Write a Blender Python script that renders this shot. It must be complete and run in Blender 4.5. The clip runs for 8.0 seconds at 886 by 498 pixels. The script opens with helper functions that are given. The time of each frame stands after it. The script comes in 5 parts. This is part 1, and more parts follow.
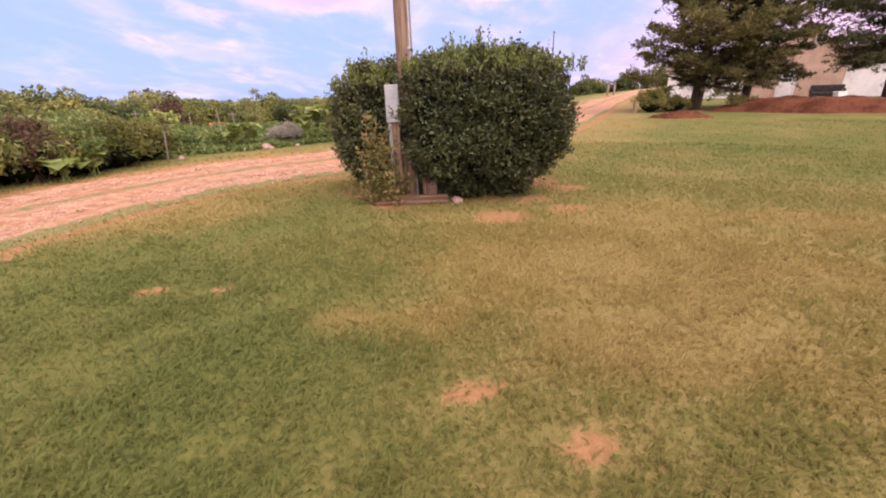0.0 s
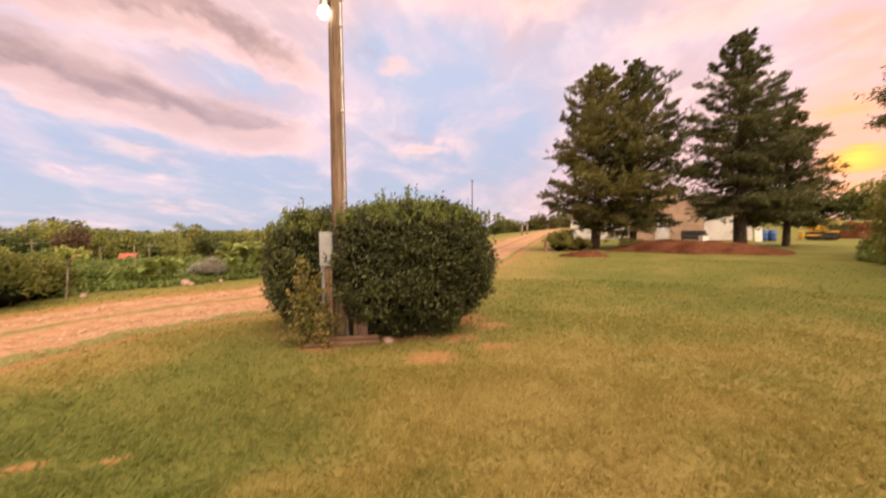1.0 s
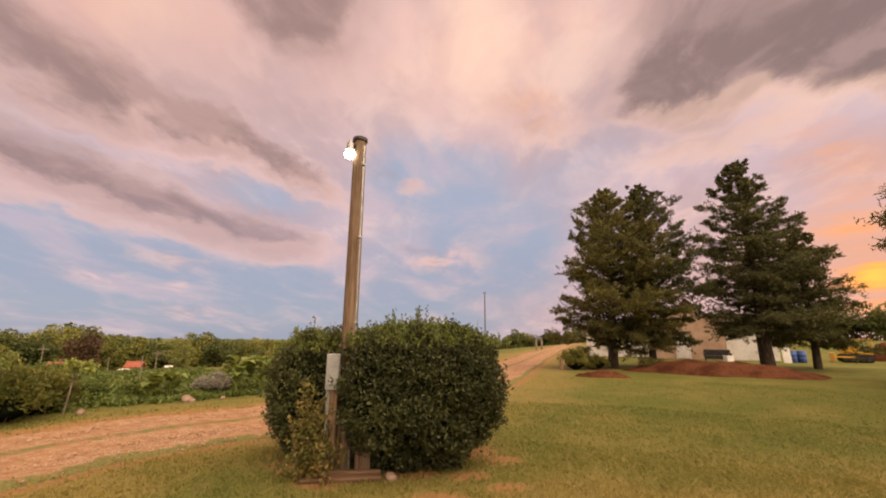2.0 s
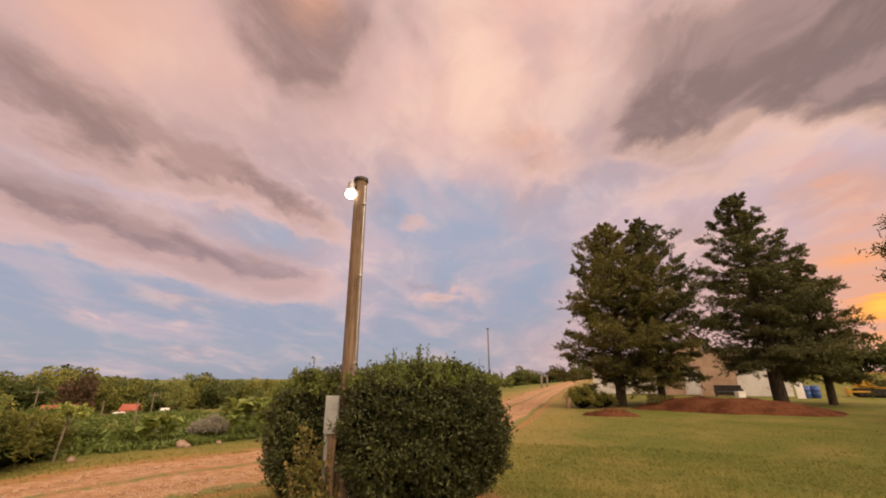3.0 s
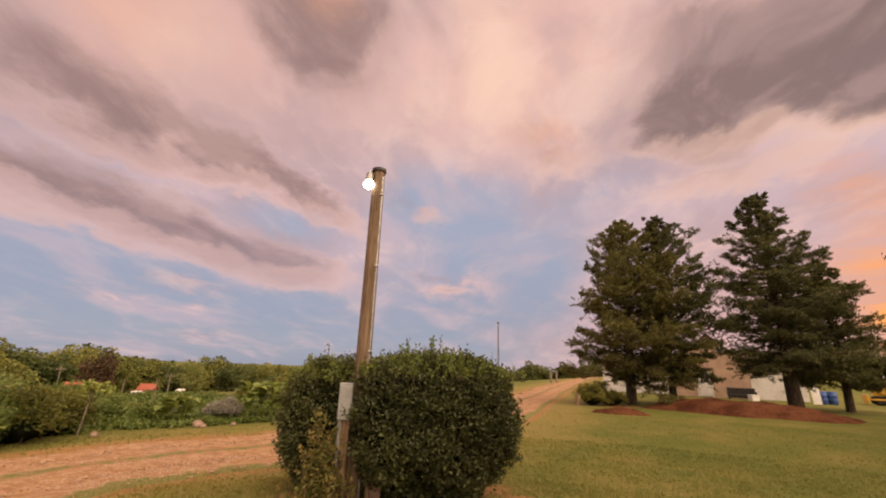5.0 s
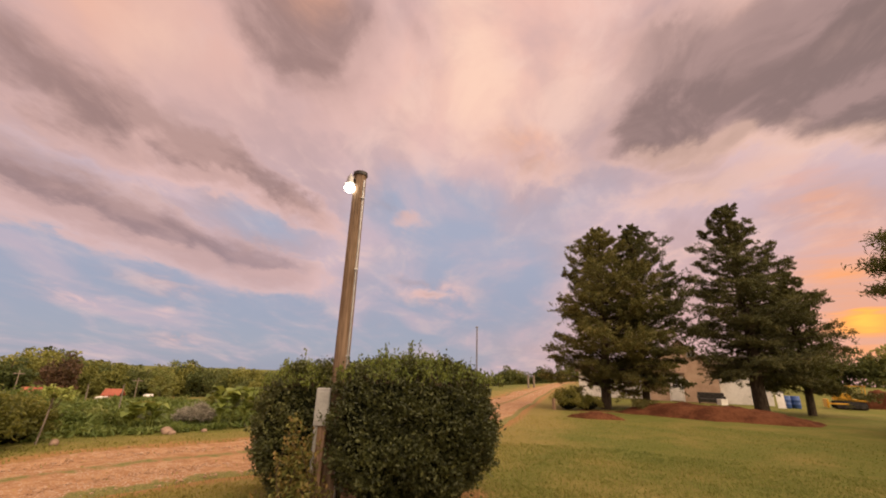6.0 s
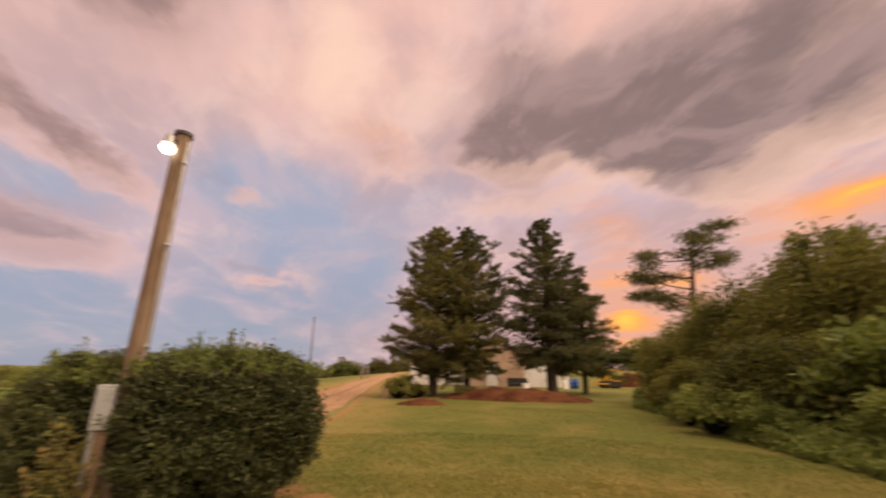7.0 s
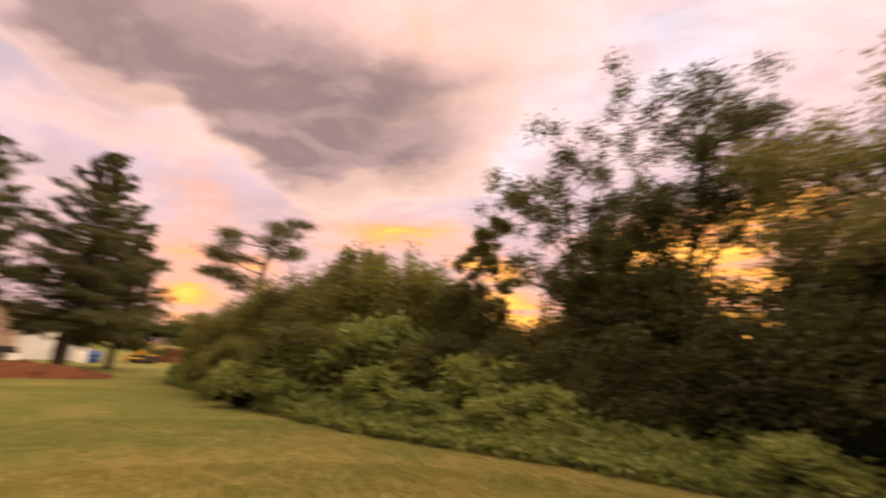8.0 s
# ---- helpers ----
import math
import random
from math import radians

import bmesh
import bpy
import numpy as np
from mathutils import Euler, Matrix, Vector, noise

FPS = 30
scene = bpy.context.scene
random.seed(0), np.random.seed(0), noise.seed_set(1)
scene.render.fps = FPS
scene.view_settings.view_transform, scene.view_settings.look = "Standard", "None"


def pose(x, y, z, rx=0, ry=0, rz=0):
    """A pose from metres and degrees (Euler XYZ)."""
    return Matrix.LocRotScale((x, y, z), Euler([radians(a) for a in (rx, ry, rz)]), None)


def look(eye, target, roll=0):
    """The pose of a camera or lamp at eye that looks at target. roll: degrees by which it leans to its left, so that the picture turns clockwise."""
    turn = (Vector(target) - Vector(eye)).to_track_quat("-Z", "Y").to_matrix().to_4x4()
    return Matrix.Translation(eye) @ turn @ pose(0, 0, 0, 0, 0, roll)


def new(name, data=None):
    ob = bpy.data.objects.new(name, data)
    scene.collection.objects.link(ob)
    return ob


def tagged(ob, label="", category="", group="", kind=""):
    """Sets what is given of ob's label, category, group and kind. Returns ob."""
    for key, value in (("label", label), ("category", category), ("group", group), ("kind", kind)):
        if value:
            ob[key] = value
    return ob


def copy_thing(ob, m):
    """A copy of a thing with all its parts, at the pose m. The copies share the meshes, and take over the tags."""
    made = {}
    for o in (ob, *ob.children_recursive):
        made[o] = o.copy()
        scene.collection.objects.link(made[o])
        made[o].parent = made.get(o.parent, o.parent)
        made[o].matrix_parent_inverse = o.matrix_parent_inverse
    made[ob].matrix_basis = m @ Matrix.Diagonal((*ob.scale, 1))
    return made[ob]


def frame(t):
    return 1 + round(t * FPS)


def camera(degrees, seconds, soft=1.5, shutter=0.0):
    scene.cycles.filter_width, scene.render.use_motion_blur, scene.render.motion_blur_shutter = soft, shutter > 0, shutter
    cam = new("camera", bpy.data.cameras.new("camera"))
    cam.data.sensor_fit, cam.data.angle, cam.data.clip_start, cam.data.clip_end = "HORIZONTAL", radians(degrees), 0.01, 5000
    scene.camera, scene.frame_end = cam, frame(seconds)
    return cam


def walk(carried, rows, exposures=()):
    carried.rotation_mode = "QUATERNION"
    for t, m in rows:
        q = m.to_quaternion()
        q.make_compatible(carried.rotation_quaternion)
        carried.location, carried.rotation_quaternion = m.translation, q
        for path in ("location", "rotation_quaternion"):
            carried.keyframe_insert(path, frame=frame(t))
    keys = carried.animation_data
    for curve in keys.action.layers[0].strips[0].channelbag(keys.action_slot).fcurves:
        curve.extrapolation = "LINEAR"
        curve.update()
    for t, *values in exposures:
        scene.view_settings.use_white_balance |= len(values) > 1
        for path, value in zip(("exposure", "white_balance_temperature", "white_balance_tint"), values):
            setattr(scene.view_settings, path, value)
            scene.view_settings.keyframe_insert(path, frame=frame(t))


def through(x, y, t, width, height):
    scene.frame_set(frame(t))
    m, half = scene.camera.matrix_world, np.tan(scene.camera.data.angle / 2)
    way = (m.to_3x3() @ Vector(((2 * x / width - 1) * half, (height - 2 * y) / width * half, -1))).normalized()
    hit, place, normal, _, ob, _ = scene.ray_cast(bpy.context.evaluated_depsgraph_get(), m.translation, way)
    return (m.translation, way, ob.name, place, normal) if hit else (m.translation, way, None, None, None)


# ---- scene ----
cam = camera(93.9, 8.0, soft=1.9, shutter=0.38)
walk(cam, [
    (0.0, pose(0.008, 0.205, 1.347, 69.25, 1.89, 0.16)),
    (0.1, pose(0.002, 0.194, 1.357, 69.03, 1.55, 0.15)),
    (0.2, pose(-0.004, 0.183, 1.368, 69.89, 0.63, -0.51)),
    (0.3, pose(-0.010, 0.172, 1.378, 72.13, -0.45, -1.53)),
    (0.4, pose(-0.016, 0.161, 1.388, 75.04, -1.12, -2.83)),
    (0.5, pose(-0.022, 0.150, 1.398, 77.63, -1.46, -4.53)),
    (0.7, pose(-0.020, 0.117, 1.442, 81.40, -0.95, -6.98)),
    (1.0, pose(-0.017, 0.069, 1.508, 86.92, 0.62, -9.45)),
    (1.2, pose(-0.018, 0.049, 1.541, 90.81, -0.07, -11.16)),
    (1.5, pose(-0.020, 0.019, 1.590, 95.93, -0.29, -11.63)),
    (1.8, pose(-0.004, -0.004, 1.629, 101.37, -0.35, -8.40)),
    (2.0, pose(0.006, -0.019, 1.655, 102.24, -0.42, -7.80)),
    (2.2, pose(0.012, -0.027, 1.666, 103.54, -0.15, -8.02)),
    (3.5, pose(0.030, -0.039, 1.685, 107.60, 0.32, -5.54)),
    (4.0, pose(0.000, -0.027, 1.690, 106.87, -0.63, -2.67)),
    (4.5, pose(-0.016, -0.038, 1.671, 105.40, -1.24, -3.72)),
    (5.8, pose(-0.029, -0.066, 1.676, 107.43, -2.02, -9.05)),
    (6.0, pose(-0.030, -0.067, 1.676, 106.79, -1.92, -9.07)),
    (6.5, pose(-0.046, -0.065, 1.673, 106.49, -1.25, -14.36)),
    (6.7, pose(-0.013, -0.063, 1.667, 106.26, -0.76, -19.66)),
    (7.0, pose(0.037, -0.061, 1.658, 106.18, -0.81, -30.73)),
    (7.2, pose(0.043, -0.057, 1.647, 106.57, -1.28, -39.32)),
    (7.3, pose(0.046, -0.054, 1.641, 106.83, -1.77, -43.96)),
    (7.5, pose(0.053, -0.050, 1.630, 106.94, -2.74, -54.20)),
    (7.7, pose(0.040, -0.040, 1.625, 106.57, -3.96, -66.29)),
    (7.8, pose(0.033, -0.036, 1.622, 106.31, -3.97, -72.98)),
    (8.0, pose(0.021, -0.026, 1.617, 105.72, -3.75, -86.78)),
], exposures=[(0.0, 0.82, 5050, 25), (0.3, 0.88, 6000, 17), (0.5, 0.88, 6300, 15), (0.9, 0.74, 6350, 13), (1.4, 0.36, 6200, 12), (2.2, 0.1, 6500, 11), (4.5, 0.0, 6500, 13), (7.0, 0.06, 6500, 13), (7.5, 0.08, 6500, 11), (8.0, 0.48, 6500, 15)])

# ---- light ----
SUN_AZ, SUN_EL = 140.0, 50.0
sun = new("sun", bpy.data.lights.new("sun", "SUN"))
sun.data.energy, sun.data.angle, sun.data.color = 5.0, radians(100), (1.0, 0.80, 0.55)
sd = Vector((math.sin(radians(SUN_AZ)) * math.cos(radians(SUN_EL)), math.cos(radians(SUN_AZ)) * math.cos(radians(SUN_EL)), math.sin(radians(SUN_EL))))
sun.matrix_world = look(sd * 60, (0, 0, 0))


class Nodes:
    """Short hand for building node trees."""

    def __init__(self, tree):
        self.tree = tree

    def add(self, kind):
        return self.tree.nodes.new(kind)

    def put(self, socket, v):
        if isinstance(v, bpy.types.NodeSocket):
            self.tree.links.new(v, socket)
        else:
            if socket.type == "RGBA" and len(v) == 3:
                v = (*v, 1)
            socket.default_value = v

    def math(self, op, a, b=0.0, c=0.0, clamp=False):
        n = self.add("ShaderNodeMath")
        n.operation, n.use_clamp = op, clamp
        for s, v in zip(n.inputs, (a, b, c)):
            self.put(s, v)
        return n.outputs[0]

    def vec(self, op, a, b=(0, 0, 0), scale=None):
        n = self.add("ShaderNodeVectorMath")
        n.operation = op
        self.put(n.inputs[0], a)
        if op not in ("LENGTH", "NORMALIZE", "SCALE"):
            self.put(n.inputs[1], b)
        if scale is not None:
            self.put(n.inputs["Scale"], scale)
        return n.outputs["Value"] if op in ("LENGTH", "DOT_PRODUCT") else n.outputs["Vector"]

    def ramp(self, v, lo, hi, a=0.0, b=1.0, smooth=True):
        n = self.add("ShaderNodeMapRange")
        n.interpolation_type = "SMOOTHSTEP" if smooth else "LINEAR"
        for s, x in zip(n.inputs, (v, lo, hi, a, b)):
            self.put(s, x)
        return n.outputs[0]

    def mix(self, f, a, b, blend="MIX"):
        n = self.add("ShaderNodeMix")
        n.data_type, n.blend_type = "RGBA", blend
        self.put(n.inputs[0], f)
        self.put(n.inputs[6], a)
        self.put(n.inputs[7], b)
        return n.outputs[2]

    def noise(self, vec, scale, detail=4.0, rough=0.55, distort=0.0, color=False):
        n = self.add("ShaderNodeTexNoise")
        if vec is not None:
            self.put(n.inputs["Vector"], vec)
        n.inputs["Scale"].default_value, n.inputs["Detail"].default_value = scale, detail
        n.inputs["Roughness"].default_value, n.inputs["Distortion"].default_value = rough, distort
        return n.outputs["Color" if color else "Fac"]

    def attribute(self, name):
        n = self.add("ShaderNodeAttribute")
        n.attribute_name = name
        return n.outputs["Fac"]

    def xyz(self, x, y, z=0.0):
        n = self.add("ShaderNodeCombineXYZ")
        for s, v in zip(n.inputs, (x, y, z)):
            self.put(s, v)
        return n.outputs[0]


def build_sky():
    world = bpy.data.worlds.new("evening_sky")
    scene.world = world
    world.use_nodes = True
    world.node_tree.nodes.clear()
    N = Nodes(world.node_tree)
    way = N.add("ShaderNodeTexCoord").outputs["Generated"]
    sep = N.add("ShaderNodeSeparateXYZ")
    N.put(sep.inputs[0], way)
    x, y, z = sep.outputs
    az = N.math("MULTIPLY", N.math("ARCTAN2", x, y), 57.29578)
    el = N.math("MULTIPLY", N.math("ARCSINE", z), 57.29578)
    # cloud layer coordinates, stretched away to the horizon
    zz = N.math("ADD", N.math("MAXIMUM", z, 0.0), 0.22)
    layer = N.xyz(N.math("DIVIDE", x, zz), N.math("DIVIDE", y, zz))
    # the streets of cloud run away towards one point low over the road
    turned = N.add("ShaderNodeVectorRotate")
    turned.rotation_type = "Z_AXIS"
    N.put(turned.inputs["Vector"], layer)
    turned.inputs["Angle"].default_value = radians(12)
    streaks = N.vec("MULTIPLY", turned.outputs[0], (1.15, 0.72, 1.0))
    wob = N.noise(layer, 2.2, 3.0, 0.5, color=True)
    wob2 = N.noise(N.vec("MULTIPLY", turned.outputs[0], (1.3, 0.8, 1.0)), 6.5, 6.0, 0.62, color=True)
    shift = N.vec("ADD", N.vec("MULTIPLY", N.vec("SUBTRACT", wob, (0.5, 0.5, 0.5)), (7, 5, 0)),
                  N.vec("MULTIPLY", N.vec("SUBTRACT", wob2, (0.5, 0.5, 0.5)), (7, 6, 0)))
    far = N.ramp(el, 2.0, 26.0, 0.22, 1.0)
    p = N.vec("ADD", N.xyz(az, el), N.vec("SCALE", shift, scale=far))

    def banks(rows, p):
        total = 0.0
        for x0, y0, x1, y1, w, s in rows:
            m = N.add("ShaderNodeMapping")
            m.vector_type = "TEXTURE"
            N.put(m.inputs["Vector"], p)
            m.inputs["Location"].default_value = ((x0 + x1) / 2, (y0 + y1) / 2, 0)
            m.inputs["Rotation"].default_value = (0, 0, math.atan2(y1 - y0, x1 - x0))
            m.inputs["Scale"].default_value = (math.hypot(x1 - x0, y1 - y0) * 0.60 + w * 1.6, w * 2.0, 1000)
            g = N.add("ShaderNodeTexGradient")
            g.gradient_type = "SPHERICAL"
            N.put(g.inputs[0], m.outputs[0])
            total = N.math("MULTIPLY_ADD", g.outputs["Fac"], s, total)
        return total

    # banks of cloud: azimuth and elevation of both ends, half breadth, weight
    EAST = [
        (-50, 30, -36, 25.5, 4.4, 0.85), (-36, 25.5, -24, 24.5, 3.4, 0.8), (-24, 24.5, -15, 22.5, 2.5, 0.85), (-15, 22.5, -6, 17.5, 1.6, 0.8),
        (-50, 17, -36, 16.2, 2.7, 1.0), (-36, 16.2, -25, 14, 2.5, 1.0), (-25, 14, -16, 12, 2.7, 0.85), (-16, 12, -7, 11, 2.0, 0.7),
        (-26, 45, -12, 46, 6.0, 0.95), (-17, 42, -11, 34, 4.6, 0.9), (-3, 46, -6, 38, 4.6, 0.7), (4, 46, 6, 42, 2.0, 0.55),
    ]
    WEST = [
        (16, 29, 27, 28, 1.9, 0.65), (0, 21.5, 5, 19, 1.5, 0.5), (3, 10.2, 11, 10, 0.8, 0.6), (-4, 31.5, 14, 31, 2.6, 0.30),
        (32, 29.5, 46, 30, 3.1, 1.0), (43, 30.5, 62, 31, 4.8, 0.9), (60, 31, 78, 33, 5.4, 0.8), (42, 34.5, 60, 37, 4.0, 0.18), (59, 28, 67, 22, 4.6, 0.75),
        (67, 22, 80, 25, 3.4, 0.62), (80, 25, 92, 28, 3.4, 0.6), (76, 33, 98, 40, 5.0, 0.6), (33, 41, 50, 39, 2.6, 0.45),
        (35, 36, 43, 35, 3.4, 0.5), (52, 40, 76, 39, 5.0, 0.42), (33, 22.5, 51, 21.5, 1.8, 0.5),
    ]
    dark = N.ramp(N.math("ADD", banks(EAST, p), banks(WEST, p)), 0.02, 0.92)
    # the same banks seen a step towards the low sun: their difference lights one side and shades the other
    q = N.vec("ADD", p, (2.6, -2.0, 0))
    lean = N.math("SUBTRACT", dark, N.ramp(N.math("ADD", banks(EAST, q), banks(WEST, q)), 0.02, 0.92))
    blue = N.ramp(banks([
        (-50, 4, -14, 5, 5.6, 1.0), (-14, 5, 20, 4, 5.2, 0.9), (-48, 10, -30, 9, 3.2, 0.95), (-30, 9, -10, 8, 3.2, 0.9), (2, 15, 18, 17, 5.8, 1.0),
        (-3, 24, 12, 23, 3.6, 0.95), (16, 11, 25, 12, 4.2, 0.75), (-48, 21, -30, 19.5, 2.0, 0.6), (-22, 19, -9, 16.5, 2.2, 0.8), (24, 22, 32, 24, 3.5, 0.5),
        (-50, 33, -45, 30, 3.0, 0.5), (-50, 0, 16, -1, 4.0, 0.9), (110, 43, 124, 38, 5.0, 0.5),
    ], p), 0.0, 0.95)
    thinned = N.ramp(banks([(-36, 6.5, -30, 6, 0.9, 0.7), (-26, 5.5, -24, 5.5, 0.7, 0.6), (2, 11, 13, 10.5, 1.7, 0.85), (-28, 2.5, -18, 3, 1.0, 0.55),
                     (-32, 9.3, -20, 8, 1.1, 0.55), (-8, 7, 2, 6, 0.8, 0.4), (-12, 26, 2, 26, 2.0, 0.5)], p), 0.03, 0.72)
    glow = N.math("MULTIPLY", banks([
        (53, 10, 55, 4, 3.0, 0.9), (60, 11, 63, 8, 2.0, 0.7), (69, 16.5, 88, 17.5, 2.0, 0.75), (84, 17, 93, 13, 1.8, 0.7), (92, 12, 97, 6, 3.0, 1.05),
        (99, 5, 107, 5, 2.4, 1.2), (115, 15, 122, 7, 5.2, 1.7), (126, 19, 132, 12, 4.2, 1.2), (104, 17, 128, 19, 1.8, 0.8), (50, 21, 57, 15, 2.0, 0.3),
    ], p), 1.5)
    peach = N.ramp(banks([(-20, 47, -12, 46.5, 3.0, 0.7), (79, 43.5, 81, 42, 2.0, 0.6), (-46, 36, -34, 34, 5.0, 0.35), (14, 31, 27, 30.5, 2.0, 0.5)], p), 0.03, 0.72)
    cream = N.ramp(banks([(10, 50, 14, 38, 4.8, 1.0), (14, 36, 22, 33, 5.0, 0.7), (51, 25.5, 58, 24, 2.2, 0.9), (-3, 38, 6, 33, 6.0, 0.5), (-36, 38, -30, 33, 3.5, 0.6),
                   (98, 34, 140, 40, 8.0, 0.9), (97, 31, 94, 23, 3.0, 0.7), (26, 42, 31, 34, 4.0, 0.5), (44, 25.5, 52, 27, 1.4, 0.6)], p), 0.0, 1.2)
    veil = N.noise(streaks, 1.9, 6.0, 0.55, 0.5)
    fine = N.noise(streaks, 4.4, 9.0, 0.60, 0.5)
    # long level streaks low in the west
    bars = N.noise(N.xyz(N.math("MULTIPLY", az, 0.05), N.math("MULTIPLY", el, 0.42)), 1.0, 4.0, 0.6, 0.6)
    # clear sky
    sky = N.add("ShaderNodeTexSky")
    sky.sky_type, sky.sun_disc = "NISHITA", False
    sky.sun_elevation, sky.sun_rotation = radians(SUN_EL), radians(SUN_AZ)
    clear = N.mix(0.80, N.vec("SCALE", sky.outputs[0], scale=0.07), N.mix(N.ramp(el, 4.0, 20.0), (0.335, 0.375, 0.485), (0.42, 0.465, 0.585)))
    # the thin high veil, pale pink, warmer overhead
    west = N.ramp(N.math("ABSOLUTE", N.math("SUBTRACT", az, 95.0)), 110.0, 20.0)
    high = N.ramp(el, 18.0, 40.0)
    pale = N.mix(high, (0.60, 0.46, 0.50), (0.86, 0.52, 0.43))
    pale = N.mix(N.math("MULTIPLY", N.ramp(veil, 0.60, 0.36), 0.7), pale, (0.48, 0.35, 0.36))
    pale = N.mix(N.math("MULTIPLY", N.ramp(fine, 0.45, 0.68), 0.55), pale, (0.88, 0.62, 0.54))
    pale = N.mix(N.math("MULTIPLY", N.ramp(az, 5.0, -35.0, 0.0, 0.45), N.ramp(el, 14.0, 30.0)), pale, (0.60, 0.38, 0.33))
    pale = N.mix(N.math("MULTIPLY", west, N.ramp(el, 26.0, 4.0)), pale, (0.72, 0.43, 0.37))
    pale = N.mix(N.math("MULTIPLY", cream, N.ramp(fine, 0.36, 0.60, 0.45, 1.0), clamp=True), pale, N.mix(N.ramp(az, 60.0, 100.0), (0.95, 0.64, 0.49), (0.82, 0.74, 0.78)))
    thin = N.math("MULTIPLY", blue, N.ramp(veil, 0.72, 0.42, 0.30, 0.92), clamp=True)
    thin = N.math("MULTIPLY", thin, N.math("SUBTRACT", 1.0, N.math("MULTIPLY", thinned, N.ramp(fine, 0.38, 0.56))))
    base = N.mix(thin, pale, clear)
    base = N.mix(N.math("MULTIPLY", glow, N.ramp(bars, 0.38, 0.60, 0.30, 1.0), clamp=True), base, (1.05, 0.40, 0.11))
    base = N.mix(N.math("MULTIPLY", N.ramp(glow, 0.75, 1.35), N.ramp(bars, 0.42, 0.62)), base, (1.45, 0.66, 0.11))
    # heavier banks: lit rims, mauve grey bodies; they go on behind the viewer at random
    back = N.ramp(N.math("ABSOLUTE", N.math("SUBTRACT", az, 40.0)), 95.0, 130.0)
    body = N.math("ADD", dark, N.math("MULTIPLY", back, N.ramp(veil, 0.45, 0.65)))
    body = N.math("ADD", body, N.math("MULTIPLY", N.math("SUBTRACT", fine, 0.5), N.ramp(el, 3.0, 14.0, 0.3, 1.0)))
    rim = N.math("MULTIPLY", N.ramp(body, 0.05, 0.40), 0.42)
    base = N.mix(rim, base, N.mix(west, (0.74, 0.48, 0.44), (0.88, 0.55, 0.43)))
    core = N.ramp(body, 0.15, 1.05)
    heavy = N.mix(N.ramp(fine, 0.40, 0.62), (0.29, 0.185, 0.170), (0.46, 0.295, 0.265))
    heavy = N.mix(N.math("MULTIPLY", west, 0.9), heavy, N.mix(N.ramp(fine, 0.40, 0.62), (0.165, 0.122, 0.118), (0.33, 0.225, 0.212)))
    heavy = N.mix(N.math("MULTIPLY", N.ramp(el, 21.0, 10.0), N.ramp(az, 10.0, -10.0, 0.0, 0.55)), heavy, (0.29, 0.235, 0.29))
    base = N.mix(N.math("MULTIPLY", core, 0.92), base, heavy)
    base = N.mix(N.math("MULTIPLY", N.ramp(lean, 0.03, 0.45), 0.42), base, N.mix(west, (0.86, 0.56, 0.50), (0.98, 0.64, 0.47)))
    base = N.mix(N.math("MULTIPLY", N.ramp(lean, -0.05, -0.6), 0.22), base, (0.32, 0.225, 0.22))
    base = N.mix(N.math("MULTIPLY", peach, N.ramp(fine, 0.34, 0.62, 0.25, 0.85), clamp=True), base, (0.92, 0.46, 0.28))
    # ground haze below the horizon
    base = N.mix(N.ramp(z, 0.0, -0.05), base, (0.16, 0.13, 0.08))
    bg = N.add("ShaderNodeBackground")
    N.put(bg.inputs[0], base)
    bg.inputs[1].default_value = 1.0
    out = N.add("ShaderNodeOutputWorld")
    N.put(out.inputs[0], bg.outputs[0])


build_sky()


# ---- materials ----
def material(name):
    m = bpy.data.materials.new(name)
    m.use_nodes = True
    m.node_tree.nodes.clear()
    return m, Nodes(m.node_tree)


def finish(N, color, rough=0.7, metal=0.0, bump=None, strength=0.3, dist=0.02, spec=0.3, **more):
    b = N.add("ShaderNodeBsdfPrincipled")
    N.put(b.inputs["Base Color"], color)
    N.put(b.inputs["Roughness"], rough)
    N.put(b.inputs["Metallic"], metal)
    N.put(b.inputs["Specular IOR Level"], spec)
    if bump is not None:
        n = N.add("ShaderNodeBump")
        n.inputs["Strength"].default_value, n.inputs["Distance"].default_value = strength, dist
        N.put(n.inputs["Height"], bump)
        N.put(b.inputs["Normal"], n.outputs[0])
    for k, v in more.items():
        N.put(b.inputs[k.replace("_", " ")], v)
    out = N.add("ShaderNodeOutputMaterial")
    N.put(out.inputs[0], b.outputs[0])
    return b


def plain(name, a, b, scale=4.0, rough=0.7, metal=0.0, bump=0.2, spec=0.3, stretch=(1, 1, 1)):
    """A surface of two tones, mottled at two scales."""
    m, N = material(name)
    co = N.vec("MULTIPLY", N.add("ShaderNodeTexCoord").outputs["Object"], stretch)
    n1, n2 = N.noise(co, scale, 5.0), N.noise(co, scale * 7, 4.0)
    f = N.ramp(N.math("ADD", N.math("MULTIPLY", n1, 0.65), N.math("MULTIPLY", n2, 0.35)), 0.36, 0.64)
    finish(N, N.mix(f, a, b), rough, metal, n2, bump, 0.01, spec)
    return m


